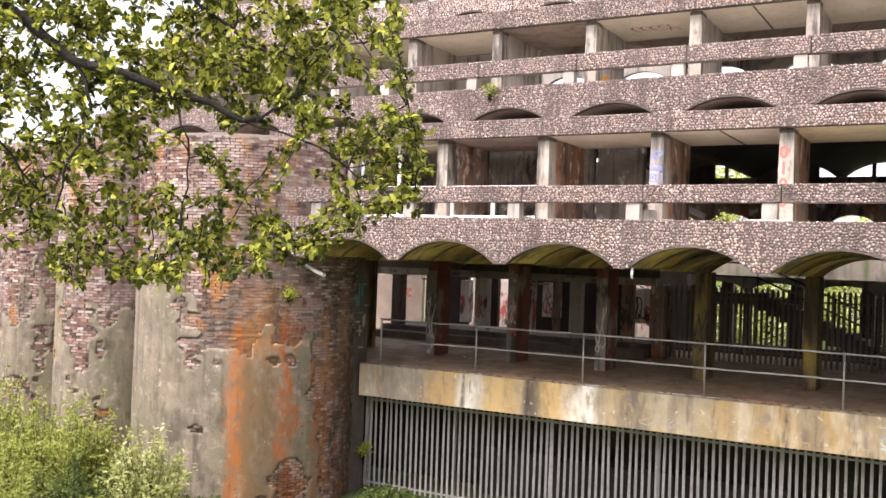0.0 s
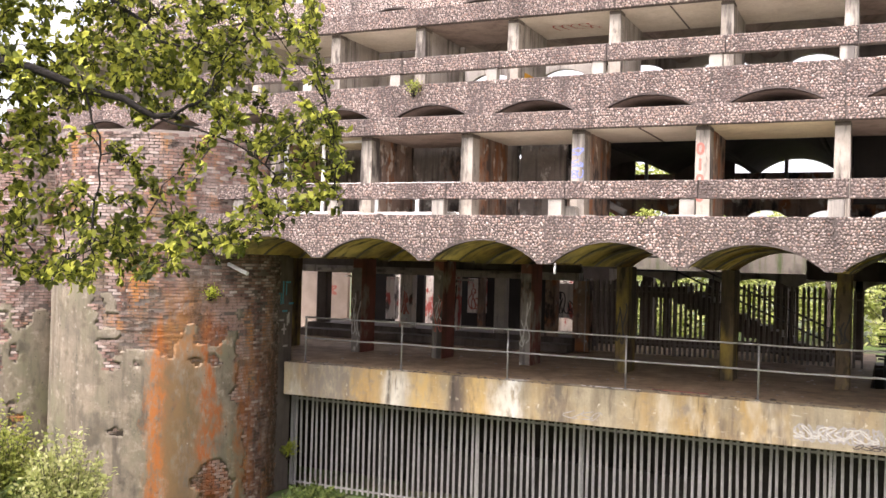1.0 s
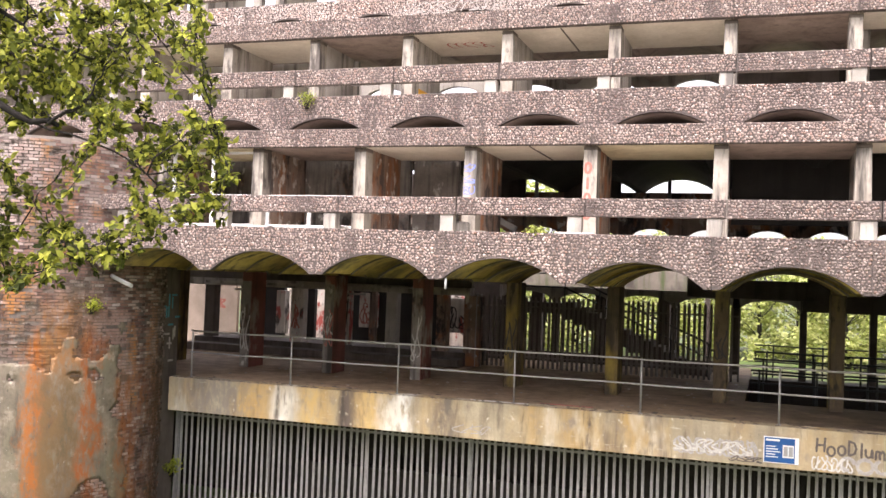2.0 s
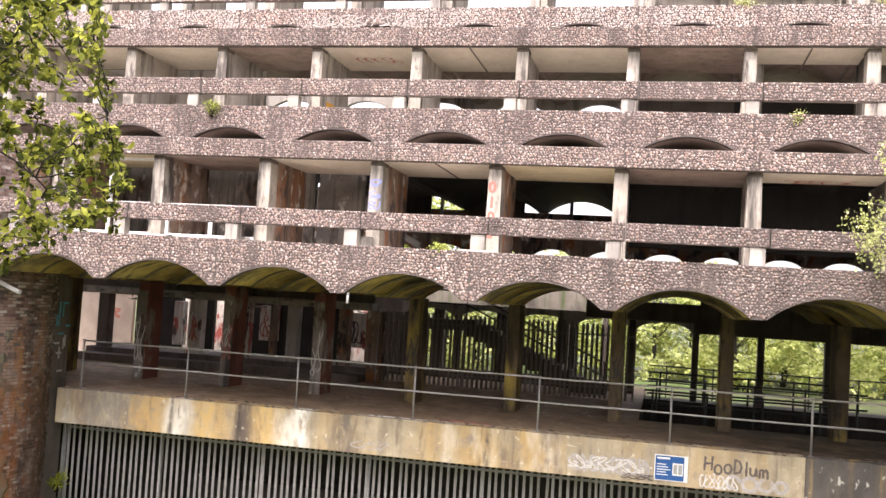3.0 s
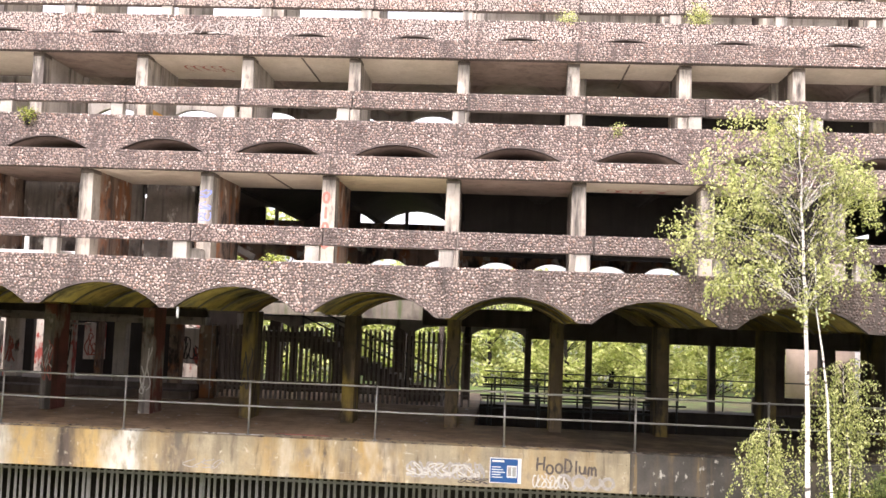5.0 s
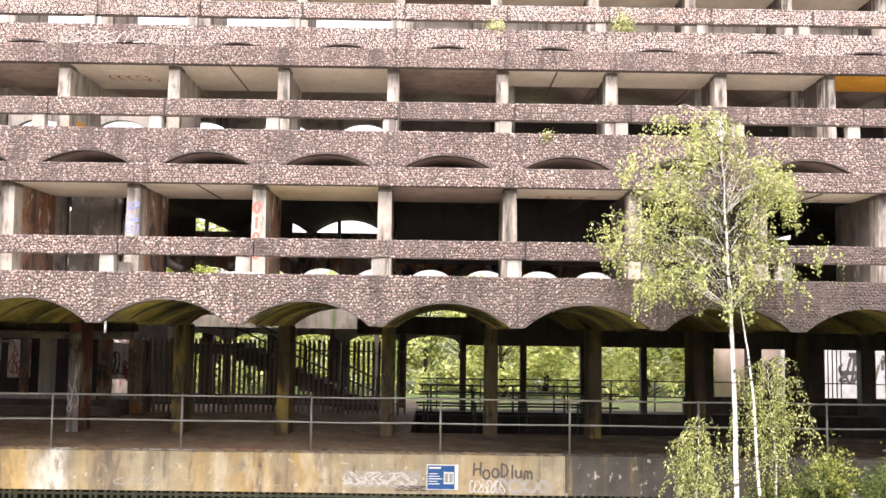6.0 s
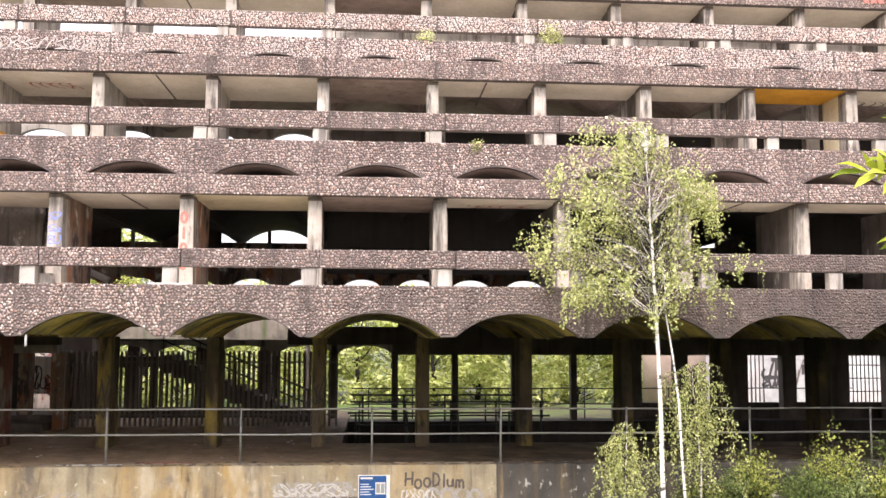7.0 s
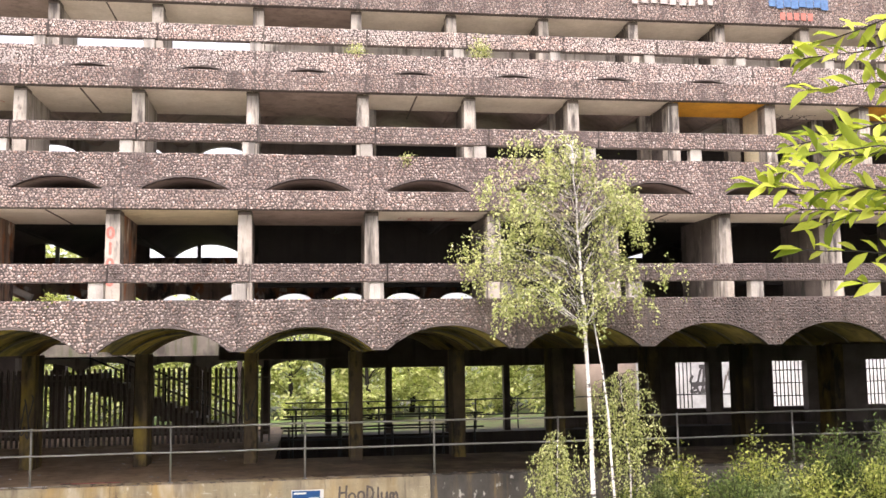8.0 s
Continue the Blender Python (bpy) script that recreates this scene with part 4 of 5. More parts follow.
for x, y, z, ln, rz in ((-2.65, -1.75, 3.87, 0.75, 6), (0.2, 1.0, 7.26, 1.1, -4), (-9.6, -1.85, 3.87, 0.6, 3)):
    bm = boxed(-ln / 2, ln / 2, -0.06, 0.06, 0.002, 0.04, bevel=0.006)
    bmesh.ops.transform(bm, matrix=pose(x, y, z, 0, 0, rz), verts=bm.verts[:])
    tagged(part("plank", bm, MAT["dirty_white"], None), "short pale weathered plank lying on the parapet", "plank")

# crumbled dirt and moss along the terrace edge
rng_e = random.Random(8)
bm = bmesh.new()
for i in range(420):
    x, s = rng_e.uniform(-13.6, 18.0), rng_e.uniform(0.012, 0.05)
    bmesh.ops.create_icosphere(bm, subdivisions=1, radius=1.0, matrix=Matrix.LocRotScale((x, 1.06 + rng_e.random() ** 2 * 0.7, TZ), None, (s * rng_e.uniform(1, 2.4), s, s * 0.35)))
part("edge_dirt", bm, MAT["haunch"], terrace, "clumps of dirt and moss", kind="stuff")
bm = bmesh.new()
for i in range(120):
    x, y, s = rng_e.uniform(-13.0, 0.3), rng_e.uniform(2.0, 9.5), rng_e.uniform(0.012, 0.04)
    bmesh.ops.create_icosphere(bm, subdivisions=1, radius=1.0, matrix=Matrix.LocRotScale((x, y, TZ), Euler((0, 0, i)), (s * 1.6, s, s * 0.5)))
part("rubble", bm, MAT["fin_pale"], terrace, "scattered rubble chips", kind="stuff")


# ---- brick apses ----
def bare(th, z, n, cut):
    """Where the cement render has fallen off the brickwork (th in degrees)."""
    v = noise.noise(Vector((th * 0.045 + n * 7, z * 0.9, n * 3.1))) + 0.6 * noise.noise(Vector((th * 0.05, z * 5.0, n + 4))) * 0.4 + 0.5 * noise.noise(Vector((th * 0.11, z * 2.4, n)))
    return v + cut(th, z) > 0


def slope(v, a, b):
    return max(0.0, min(1.0, (v - a) / (b - a)))


def cut_main(th, z):
    # the coat stands highest on the far flank, ends at mid height in front and has gone from the near corner
    th += 9 * noise.noise(Vector((3.0, 0, z * 0.8))) + 5 * noise.noise(Vector((7.0, 1, z * 2.6)))
    line = 0.45 + 1.9 * slope(th, -83, -89) - 4.5 * slope(th, -17, -8) + 0.35 * slope(th, -48, -42)
    worn = 0.45 * noise.noise(Vector((th * 0.16, z * 2.2, 9.0))) * slope(th, -54, -44)
    low = worn + 0.5 * slope(th, -36, -26) * slope(z, -1.1, -1.5)
    return max(-0.62, min(0.62, (z - line) * 0.9)) + low


def cut_side(th, z):
    return max(-0.5, min(0.5, (z - 0.9) * 0.4))


def apse(n, cx, cy, r, z0, z1, th0, th1, cut, label, chosen=None):
    thing = empty("brick_apse", label, "brick wall", (cx, cy, z0), kind="structure")
    part("core", tube(bmesh.new(), [(cx, cy, z0), (cx, cy, z1)], [r, r], 96), MAT["mortar"], thing)
    # cement render, a thin coat with a ragged edge
    dth = math.degrees(0.07 / r)
    nt_, nz_ = int((th1 - th0) / dth), int((z1 - z0) / 0.07)
    verts, faces, idx = [], [], {}
    rng = random.Random(n)

    def vid(i, j, inner):
        key = (i, j, inner)
        if key not in idx:
            th = radians(th0 + (i + rng.uniform(-0.3, 0.3)) * dth)
            rr = r - 0.01 if inner else r + 0.024 + 0.008 * noise.noise(Vector((i * 0.15, j * 0.15, n)))
            idx[key] = len(verts)
            verts.append((cx + rr * math.cos(th), cy + rr * math.sin(th), z0 + (j + rng.uniform(-0.3, 0.3)) * 0.07))
        return idx[key]

    solid = {(i, j) for i in range(nt_) for j in range(nz_) if not bare(th0 + (i + 0.5) * dth, z0 + (j + 0.5) * 0.07, n, cut)}
    for i, j in sorted(solid):
        faces.append((vid(i, j, 0), vid(i + 1, j, 0), vid(i + 1, j + 1, 0), vid(i, j + 1, 0)))
        for (di, dj), (a, b) in (((-1, 0), ((i, j + 1), (i, j))), ((1, 0), ((i + 1, j), (i + 1, j + 1))), ((0, -1), ((i, j), (i + 1, j))), ((0, 1), ((i + 1, j + 1), (i, j + 1)))):
            if (i + di, j + dj) not in solid:
                faces.append((vid(*a, 1), vid(*b, 1), vid(*b, 0), vid(*a, 0)))
    part_np("render_coat", verts, faces, MAT["plaster"], thing, "stained grey-brown cement render, partly fallen off", smooth=True)
    # bricks
    bv = [(sx * 0.106, sy, sz * 0.032) for sy in (0.0, 0.03) for sx, sz in ((-1, -1), (1, -1), (1, 1), (-1, 1))]
    bf = [(0, 1, 5, 4), (1, 2, 6, 5), (2, 3, 7, 6), (3, 0, 4, 7), (4, 5, 6, 7)]
    me = bpy.data.meshes.new("brick")
    me.from_pydata([(x, -y, z) for x, y, z in bv], [], [f[::-1] for f in bf])
    me.materials.append(MAT["brick"])
    verts, faces, count = [], [], 0
    course = 0.076
    step = math.degrees(0.228 / r)
    for j in range(int((z1 - z0) / course)):
        z = z0 + (j + 0.5) * course
        for i in range(int((th1 - th0) / step)):
            th = th0 + (i + (0.5 if j % 2 else 0.0)) * step
            if not bare(th, z, n, cut) or rng.random() < 0.05:
                continue
            prot = r - 0.017 + rng.uniform(-0.012, 0.02)
            rot = radians(th + 90) + rng.gauss(0, 0.03)
            px, py = cx + prot * math.cos(radians(th)), cy + prot * math.sin(radians(th))
            if chosen and chosen(th, z) and count < 300:
                ob = new("brick", me)
                ob.parent = thing
                ob.location = (px - cx, py - cy, z - z0)
                ob.rotation_euler = (0, 0, rot)
                count += 1
                continue
            b0 = len(verts)
            ca, sa = math.cos(rot), math.sin(rot)
            k = rng.uniform(0.93, 1.03)
            tip = rng.gauss(0, 0.03)
            verts.extend((px + (x * k) * ca + y * sa, py + (x * k) * sa - y * ca, z + zz * (1.9 - k) + tip * x) for x, y, zz in bv)
            faces.extend(tuple(b0 + q for q in f[::-1]) for f in bf)
    part_np("brickwork", verts, faces, MAT["brick"], thing, "bare weathered red brickwork", kind="stuff")
    return thing


apse(1, -16.75, -0.04, 3.0, -3.7, 5.86, -150, 62, cut_main, "round brick apse with patchy cement render and orange rust stains",
     lambda th, z: -40 < th < -14 and 0.4 < z < 1.85)
apse(2, -20.45, -1.4, 1.62, -3.7, 5.86, -165, 20, cut_side, "round brick apse with grey cement render")
apse(3, -23.5, -1.1, 1.62, -3.7, 5.86, -165, 20, cut_side, "round brick apse with grey cement render")
apse(4, -26.6, -0.8, 1.62, -3.7, 5.86, -165, 20, cut_side, "round brick apse with grey cement render")
up = empty("apse_back_wall", "plain brick wall behind the apses", "wall", (-20, 3, 0), kind="structure")
part("wall", boxed(-30, -15.0, 2.6, 2.9, -3.7, 5.86), MAT["mortar"], up)
part("return_wall", boxed(-14.2, -13.9, 0.6, 1.55, -3.7, 2.9), MAT["dark_wall"], up, "dark-stained end of the brick wall")

pipe = part("overflow_pipe", tube(bmesh.new(), [(-13.95, -1.2, 2.66), (-13.35, -1.46, 2.51), (-13.15, -1.50, 2.45)], [0.05, 0.05, 0.05], 12), MAT["pipe"], None)
tagged(pipe, "white plastic overflow pipe sticking out of the brickwork", "pipe")
spout = part("drip_spout", tube(bmesh.new(), [(-5.2, -2.0, 2.92), (-5.2, -2.0, 2.70)], [0.025, 0.025], 8), MAT["pipe"], None)
tagged(spout, "short white plastic drip spout under a fascia", "pipe")


# ---- sign and sprayed writing ----
sign = empty("information_sign", "blue and white information sign screwed to the concrete edge", "sign", (1.33, 1.0, -0.42))
part("panel", boxed(0.98, 1.68, 0.995, 1.012, -0.69, -0.14, bevel=0.004), MAT["white"], sign)
part("blue_field", boxed(1.0, 1.60, 0.988, 0.994, -0.67, -0.16), MAT["sign_blue"], sign)
part("notice", boxed(1.36, 1.58, 0.981, 0.987, -0.56, -0.30), MAT["white"], sign, "white notice box")
for i in range(2):
    part("picture_bar", boxed(1.38 + 0.10 * i, 1.46 + 0.10 * i, 0.976, 0.980, -0.53, -0.33), MAT["galv"], sign)
part("headline_bar", boxed(1.03, 1.30, 0.981, 0.987, -0.23, -0.19), MAT["white"], sign)
for i in range(5):
    part("text_bar", boxed(1.03, 1.22 + 0.05 * (i % 3), 0.981, 0.987, -0.35 - 0.055 * i, -0.33 - 0.055 * i), MAT["white"], sign)


def ribbon(name, pts, width, mat, parent, y, label=""):
    """A sprayed stroke: a flat band through (x, z) points on a wall that looks towards -y."""
    bm = bmesh.new()
    prev = None
    for i, (x, z) in enumerate(pts):
        dx = pts[min(i + 1, len(pts) - 1)][0] - pts[max(i - 1, 0)][0]
        dz = pts[min(i + 1, len(pts) - 1)][1] - pts[max(i - 1, 0)][1]
        l = math.hypot(dx, dz) or 1
        w = width / 2 * (0.7 + 0.5 * abs(math.sin(i * 1.3)))
        yy = y - 0.0003 * i
        a, b = bm.verts.new((x - dz / l * w, yy, z + dx / l * w)), bm.verts.new((x + dz / l * w, yy, z - dx / l * w))
        if prev:
            bm.faces.new((prev[0], prev[1], b, a))
        prev = (a, b)
    ext = bmesh.ops.extrude_face_region(bm, geom=bm.faces[:])
    bmesh.ops.translate(bm, vec=(0, 0.003, 0), verts=[v for v in ext["geom"] if isinstance(v, bmesh.types.BMVert)])
    bmesh.ops.recalc_face_normals(bm, faces=bm.faces[:])
    return part(name, bm, mat, parent, label)


def scrawl(x0, x1, z0, z1, y, n, mat, parent, width=0.03, sd=0, name="sprayed_scrawl"):
    rng = random.Random(sd)
    for i in range(n):
        cx = x0 + (x1 - x0) * (i + 0.5) / n
        w, h = (x1 - x0) / n * 0.62, (z1 - z0) / 2
        ph, k, m = rng.uniform(0, 6.3), rng.choice((0.8, 1.3, 1.9)), rng.choice((1, 2))
        pts = [(cx + w * math.sin(k * 2 * math.pi * s / 16 + ph), (z0 + z1) / 2 + h * math.cos(m * math.pi * s / 16 + ph * 0.4) * (1 - 0.3 * s / 16)) for s in range(17)]
        ribbon(name, pts, width, mat, parent, y - 0.0011 * (i % 4))


def letters(text, x, z, size, mat, parent, y, label):
    cu = bpy.data.curves.new("graffiti_word", "FONT")
    cu.body, cu.size, cu.extrude, cu.offset = text, size, 0.002, 0.012
    cu.materials.append(mat)
    ob = new("graffiti_word", cu)
    ob.matrix_world = pose(x, y, z, 90, 0, 0)
    wm = ob.matrix_world.copy()
    ob.parent = parent
    ob.matrix_parent_inverse = Matrix.Translation(-Vector(parent.location))
    ob.matrix_basis = wm
    return tagged(ob, label)


GLYPHS = {"H": [[(0, 0), (0.05, 1)], [(0.55, 0.05), (0.6, 1.05)], [(0, 0.5), (0.6, 0.55)]],
          "o": [[(0.3 + 0.27 * math.cos(q * 0.55), 0.32 + 0.32 * math.sin(q * 0.55)) for q in range(13)]],
          "D": [[(0.05, 0), (0.08, 1)], [(0.0, 1), (0.45, 0.85), (0.58, 0.5), (0.45, 0.12), (0.0, 0.0)]],
          "l": [[(0.2, 0.0), (0.22, 1.05)]],
          "u": [[(0.05, 0.62), (0.05, 0.2), (0.2, 0.02), (0.42, 0.1), (0.5, 0.62)], [(0.5, 0.6), (0.54, 0.0)]],
          "m": [[(0.0, 0.0), (0.05, 0.6), (0.25, 0.62), (0.3, 0.05)], [(0.3, 0.4), (0.5, 0.65), (0.6, 0.5), (0.62, 0.0)]]}
gx = 2.02
for n_, ch in enumerate("HooDlum"):
    wob = (0.03, -0.02, 0.01, 0.02, -0.02, 0.0, -0.03)[n_]
    for st in GLYPHS[ch]:
        fine_s = [(p[0] + (q[0] - p[0]) * t / 3, p[1] + (q[1] - p[1]) * t / 3) for p, q in zip(st, st[1:]) for t in range(3)] + [st[-1]]
        ribbon("letter_stroke", [(gx + 0.27 * p[0], -0.42 + wob + 0.3 * p[1]) for p in fine_s], 0.045, MAT["spray_faint"], terrace, 1.012)
    gx += 0.12 if ch == "l" else 0.2
scrawl(-0.85, 0.85, -0.66, -0.26, 1.014, 18, MAT["spray_pale"], terrace, 0.045, 3)
scrawl(-0.85, 0.75, -0.60, -0.30, 0.999, 10, MAT["spray_white"], terrace, 0.028, 33)
scrawl(0.3, 0.95, -0.72, -0.6, 0.990, 4, MAT["spray_faint"], terrace, 0.02, 6)
scrawl(1.95, 2.7, -0.76, -0.44, 1.008, 8, MAT["spray_white"], terrace, 0.03, 4)
for i, (bx, bz, br) in enumerate(((2.62, -0.58, 0.13), (2.95, -0.60, 0.15), (3.28, -0.58, 0.14), (3.58, -0.60, 0.12))):
    ring = [(bx + br * math.cos(a * 0.5 + i), bz + 0.95 * br * math.sin(a * 0.5 + i)) for a in range(14 if i % 2 else 11)]
    ribbon("bubble_letter", ring, 0.075, MAT["spray_pale"], terrace, 1.006, "round white sprayed letter")

scrawl(-5.9, -5.0, -0.7, -0.45, 1.012, 4, MAT["spray_pale"], terrace, 0.02, 8)
# figures down the red-marked column, strokes on its neighbours
for i, ch in enumerate("0100"):
    letters(ch, -2.83, 5.28 - 0.33 * i, 0.34, MAT["spray_red"], building, -0.006, "red sprayed figure")
for n_ in range(4):
    scrawl(-5.52, -5.29, 4.55 + 0.25 * n_, 4.75 + 0.25 * n_, -0.006, 2, MAT["spray_blue"], building, 0.02, 11 + n_)
for k, mt, sd in ((-5, "spray_white", 21), (-4, "spray_red", 22), (-4, "spray_white", 23), (-3, "spray_white", 24), (-2, "spray_black", 25), (0, "spray_black", 26)):
    x = k * BAY - 0.1
    scrawl(x - 0.13, x + 0.13, 0.5 + 0.3 * (sd % 3), 1.9, 4.484, 3, MAT[mt], building, 0.03, sd)
for i, x in enumerate((-16.25, -14.5, -12.7)):
    scrawl(x - 0.14, x + 0.14, 0.6, 2.2, 9.394, 5, MAT[("spray_red", "spray_white", "spray_black")[i % 3]], rooms, 0.045, 70 + i)
    scrawl(x - 0.14, x + 0.14, 0.9, 1.8, 9.391, 3, MAT[("spray_white", "spray_red")[i % 2]], rooms, 0.05, 90 + i)
for i, (x, w) in enumerate(((-13.1, 0.62), (-9.75, 0.72))):
    scrawl(x + 0.05, x + w - 0.05, 1.1, 2.0, 11.594, 4, MAT[("spray_red", "spray_black")[i % 2]], rooms, 0.04, 110 + i)
rng_t = random.Random(130)
for i in range(16):
    ya, za, tall_ = rng_t.uniform(0.7, 1.4), rng_t.uniform(0.4, 2.2), i % 2
    part("sprayed_stroke", boxed(-13.899, -13.893 + 0.0004 * i, ya, ya + (0.05 if tall_ else 0.22), za, za + (0.3 if tall_ else 0.05)), MAT["spray_teal" if za > 1.2 else "spray_pale"], up, "teal sprayed stroke" if za > 1.2 else "")
scrawl(-21.9, -21.2, 1.25, 1.65, 15.594, 3, MAT["spray_red"], rooms, 0.07, 120)
scrawl(-14.5, -10.5, 0.6, 2.2, 16.29, 11, MAT["spray_faint"], rooms, 0.05, 125)
# worn letters on the upper bands
rng_b = random.Random(41)
for i in range(9):
    xa, h = 10.7 + 0.29 * i, rng_b.uniform(0.26, 0.36)
    part("letter_bar", boxed(xa, xa + rng_b.uniform(0.15, 0.23), L3.cy - 0.275, L3.cy - 0.262, 12.84 + rng_b.uniform(-0.03, 0.03), 12.84 + h), MAT["spray_pale"], building, "cream painted letter worn off the pebbles")
for i in range(8):
    xa = 14.95 + 0.24 * i
    part("letter_bar", boxed(xa, xa + 0.22, L3.cy - 0.275, L3.cy - 0.262, 12.9 + rng_b.uniform(-0.06, 0.02), 13.28), MAT["spray_sky"], building, "blue sprayed field")
for i in range(5):
    xa = 15.3 + 0.22 * i
    part("letter_bar", boxed(xa, xa + 0.15, L3.cy - 0.275, L3.cy - 0.262, 12.5, 12.72), MAT["spray_red"], building, "faded red sprayed letter")
scrawl(-8.7, -5.6, 10.0, 10.36, L3.fy - 0.05, 14, MAT["spray_pale"], building, 0.022, 38)
for px, pw, pz0, pz1 in ((21.3, 0.5, 1.75, 1.95), (21.6, 0.12, 1.3, 1.95), (20.9, 0.8, 0.85, 1.05), (23.0, 0.9, 1.5, 1.62), (22.9, 0.14, 1.1, 1.6), (23.2, 0.8, 1.05, 1.17), (23.3, 0.9, 0.45, 0.55), (24.0, 0.1, 1.5, 1.9)):
    part("sprayed_stroke", boxed(px + 0.35, px + 0.35 + pw, 26.975, 26.986, pz0 - 0.1, pz1 - 0.1), MAT["spray_black"], wall_e)
part("sprayed_field", boxed(21.2, 24.6, 26.990, 26.999, -0.4, 2.1), MAT["spray_grey"], wall_e, "grey rolled-on background of the graffiti")
scrawl(21.2, 22.2, 0.3, 1.9, 26.98, 3, MAT["spray_black"], wall_e, 0.12, 34)
scrawl(23.0, 24.5, 0.4, 1.9, 26.98, 4, MAT["spray_faint"], wall_e, 0.06, 35)


def scrawl_under(x0, x1, y, z, n, mat, sd):
    """Sprayed strokes on the underside of a ceiling."""
    rng = random.Random(sd)
    for i in range(n):
        cx, ph, k = x0 + (x1 - x0) * (i + 0.5) / n, rng.uniform(0, 6), rng.choice((0.8, 1.4))
        pts = [(cx + (x1 - x0) / n * 0.5 * math.sin(k * 6.28 * s / 12 + ph), y + 0.28 * math.cos(3.14 * s / 12 * 1.5 + ph)) for s in range(13)]
        bm = bmesh.new()
        prev = None
        for (px, py) in pts:
            pr = (bm.verts.new((px - 0.025, py, z)), bm.verts.new((px + 0.025, py + 0.02, z)))
            if prev:
                bm.faces.new((prev[0], prev[1], pr[1], pr[0]))
            prev = pr
        part("ceiling_scrawl", bm, mat, building)


scrawl_under(-7.4, -6.2, 4.0, L2.soffit - 0.002, 5, MAT["spray_red"], 51)
scrawl_under(3.4, 4.9, 1.2, L1.soffit - 0.002, 6, MAT["spray_red"], 52)
scrawl_under(-2.2, -0.6, 6.6, L3.soffit + 0.10, 5, MAT["spray_black"], 53)
scrawl_under(8.6, 9.9, 1.2, L1.soffit - 0.002, 5, MAT["spray_black"], 54)
scrawl_under(13.9, 15.4, 4.0, L2.soffit - 0.002, 5, MAT["spray_black"], 55)


# ---- plants ----
def leaf_mesh(name, pos, direc, size, aspect, mat, parent, seed_, spread=0.6, label="", kind="stuff"):
    """Many folded leaves; pos and direc are n x 3 arrays of places and of ways the leaves point."""
    rng = np.random.default_rng(seed_)
    n = len(pos)
    d = direc + rng.normal(0, spread, (n, 3))
    d /= np.linalg.norm(d, axis=1, keepdims=True) + 1e-9
    up_ = rng.normal(0, 0.6, (n, 3)) + np.array([0, -0.35, 0.8])
    s = np.cross(d, up_)
    s /= np.linalg.norm(s, axis=1, keepdims=True) + 1e-9
    nn = np.cross(s, d)
    l = (size * rng.uniform(0.65, 1.25, n))[:, None]
    w = l * aspect * 0.5
    base, tip = pos, pos + d * l - nn * l * 0.12
    m1, m2 = pos + d * l * 0.33, pos + d * l * 0.68
    f = nn * l * 0.09
    V = np.stack([base, m1 - s * w * 0.9 + f, m1, m1 + s * w * 0.9 + f, m2 - s * w * 0.85 + f, m2, m2 + s * w * 0.85 + f, tip], 1).reshape(-1, 3)
    pat = ((0, 2, 1), (0, 3, 2), (1, 2, 5, 4), (2, 3, 6, 5), (4, 5, 7), (5, 6, 7))
    F = [tuple(8 * i + q for q in p) for i in range(n) for p in pat]
    return part_np(name, V.tolist(), F, mat, parent, label, kind=kind, smooth=True)


def bend(a, b, sag, n, rng, wob):
    a, b = Vector(a), Vector(b)
    return [a.lerp(b, i / n) + Vector((0, 0, sag * math.sin(math.pi * i / n))) + (Vector([rng.gauss(0, wob) for _ in range(3)]) if 0 < i < n else Vector()) for i in range(n + 1)]


# the oak bough that hangs into view beside the camera
O_AT, O_F, O_R = Vector((0.92, -20.25, 2.92)), Vector((-0.502, 0.865, 0)), Vector((0.865, 0.502, 0))


def oak(u, v, w=0.0):
    return O_AT + O_F * (4.6 + w) + O_R * u + Vector((0, 0, v + 0.02 + 0.035 * -u))


rng = random.Random(5)
bough = empty("oak_tree", "oak with a low bough of fresh green leaves", "tree", oak(-5.4, -1.8, 0.7))
BOUGHS = [[(-4.4, 1.9, 0.3), (-3.2, 1.55, 0.15), (-2.15, 1.08, 0), (-1.8, 0.83, 0), (-1.3, 0.70, 0), (-0.97, 0.60, 0), (-0.86, 0.60, 0.02)],
         [(-3.2, 1.55, 0.15), (-2.2, 1.6, 0.2), (-1.3, 1.24, 0.1), (-0.98, 0.97, 0.05), (-0.72, 0.92, 0)],
         [(-1.8, 0.83, 0), (-1.70, 0.62, 0), (-1.78, 0.35, -0.05), (-1.84, 0.08, -0.05)],
         [(-0.9, 0.60, 0), (-0.74, 0.72, 0), (-0.66, 0.90, 0)],
         [(-3.2, 1.55, 0.15), (-2.6, 0.9, 0.1), (-2.2, 0.5, 0), (-1.95, 0.2, 0)],
         [(-0.97, 0.60, 0), (-0.60, 0.50, 0), (-0.40, 0.36, 0)],
         [(-1.3, 0.70, 0), (-1.22, 0.40, 0), (-1.25, 0.1, 0)]]
RAD0 = (0.036, 0.016, 0.011, 0.009, 0.014, 0.006, 0.007)
part("trunk", tube(bmesh.new(), bend(oak(-5.4, -2.4, 0.7), oak(-5.0, 3.4, 0.5), 0, 8, rng, 0.03), [0.26 - 0.016 * i for i in range(9)], 12), MAT["bark"], bough)
part("limb", tube(bmesh.new(), bend(oak(-5.15, 1.5, 0.55), oak(-4.4, 1.9, 0.3), 0.05, 4, rng, 0.01), [0.075, 0.066, 0.058, 0.05, 0.043], 8), MAT["bark"], bough)
nodes = []
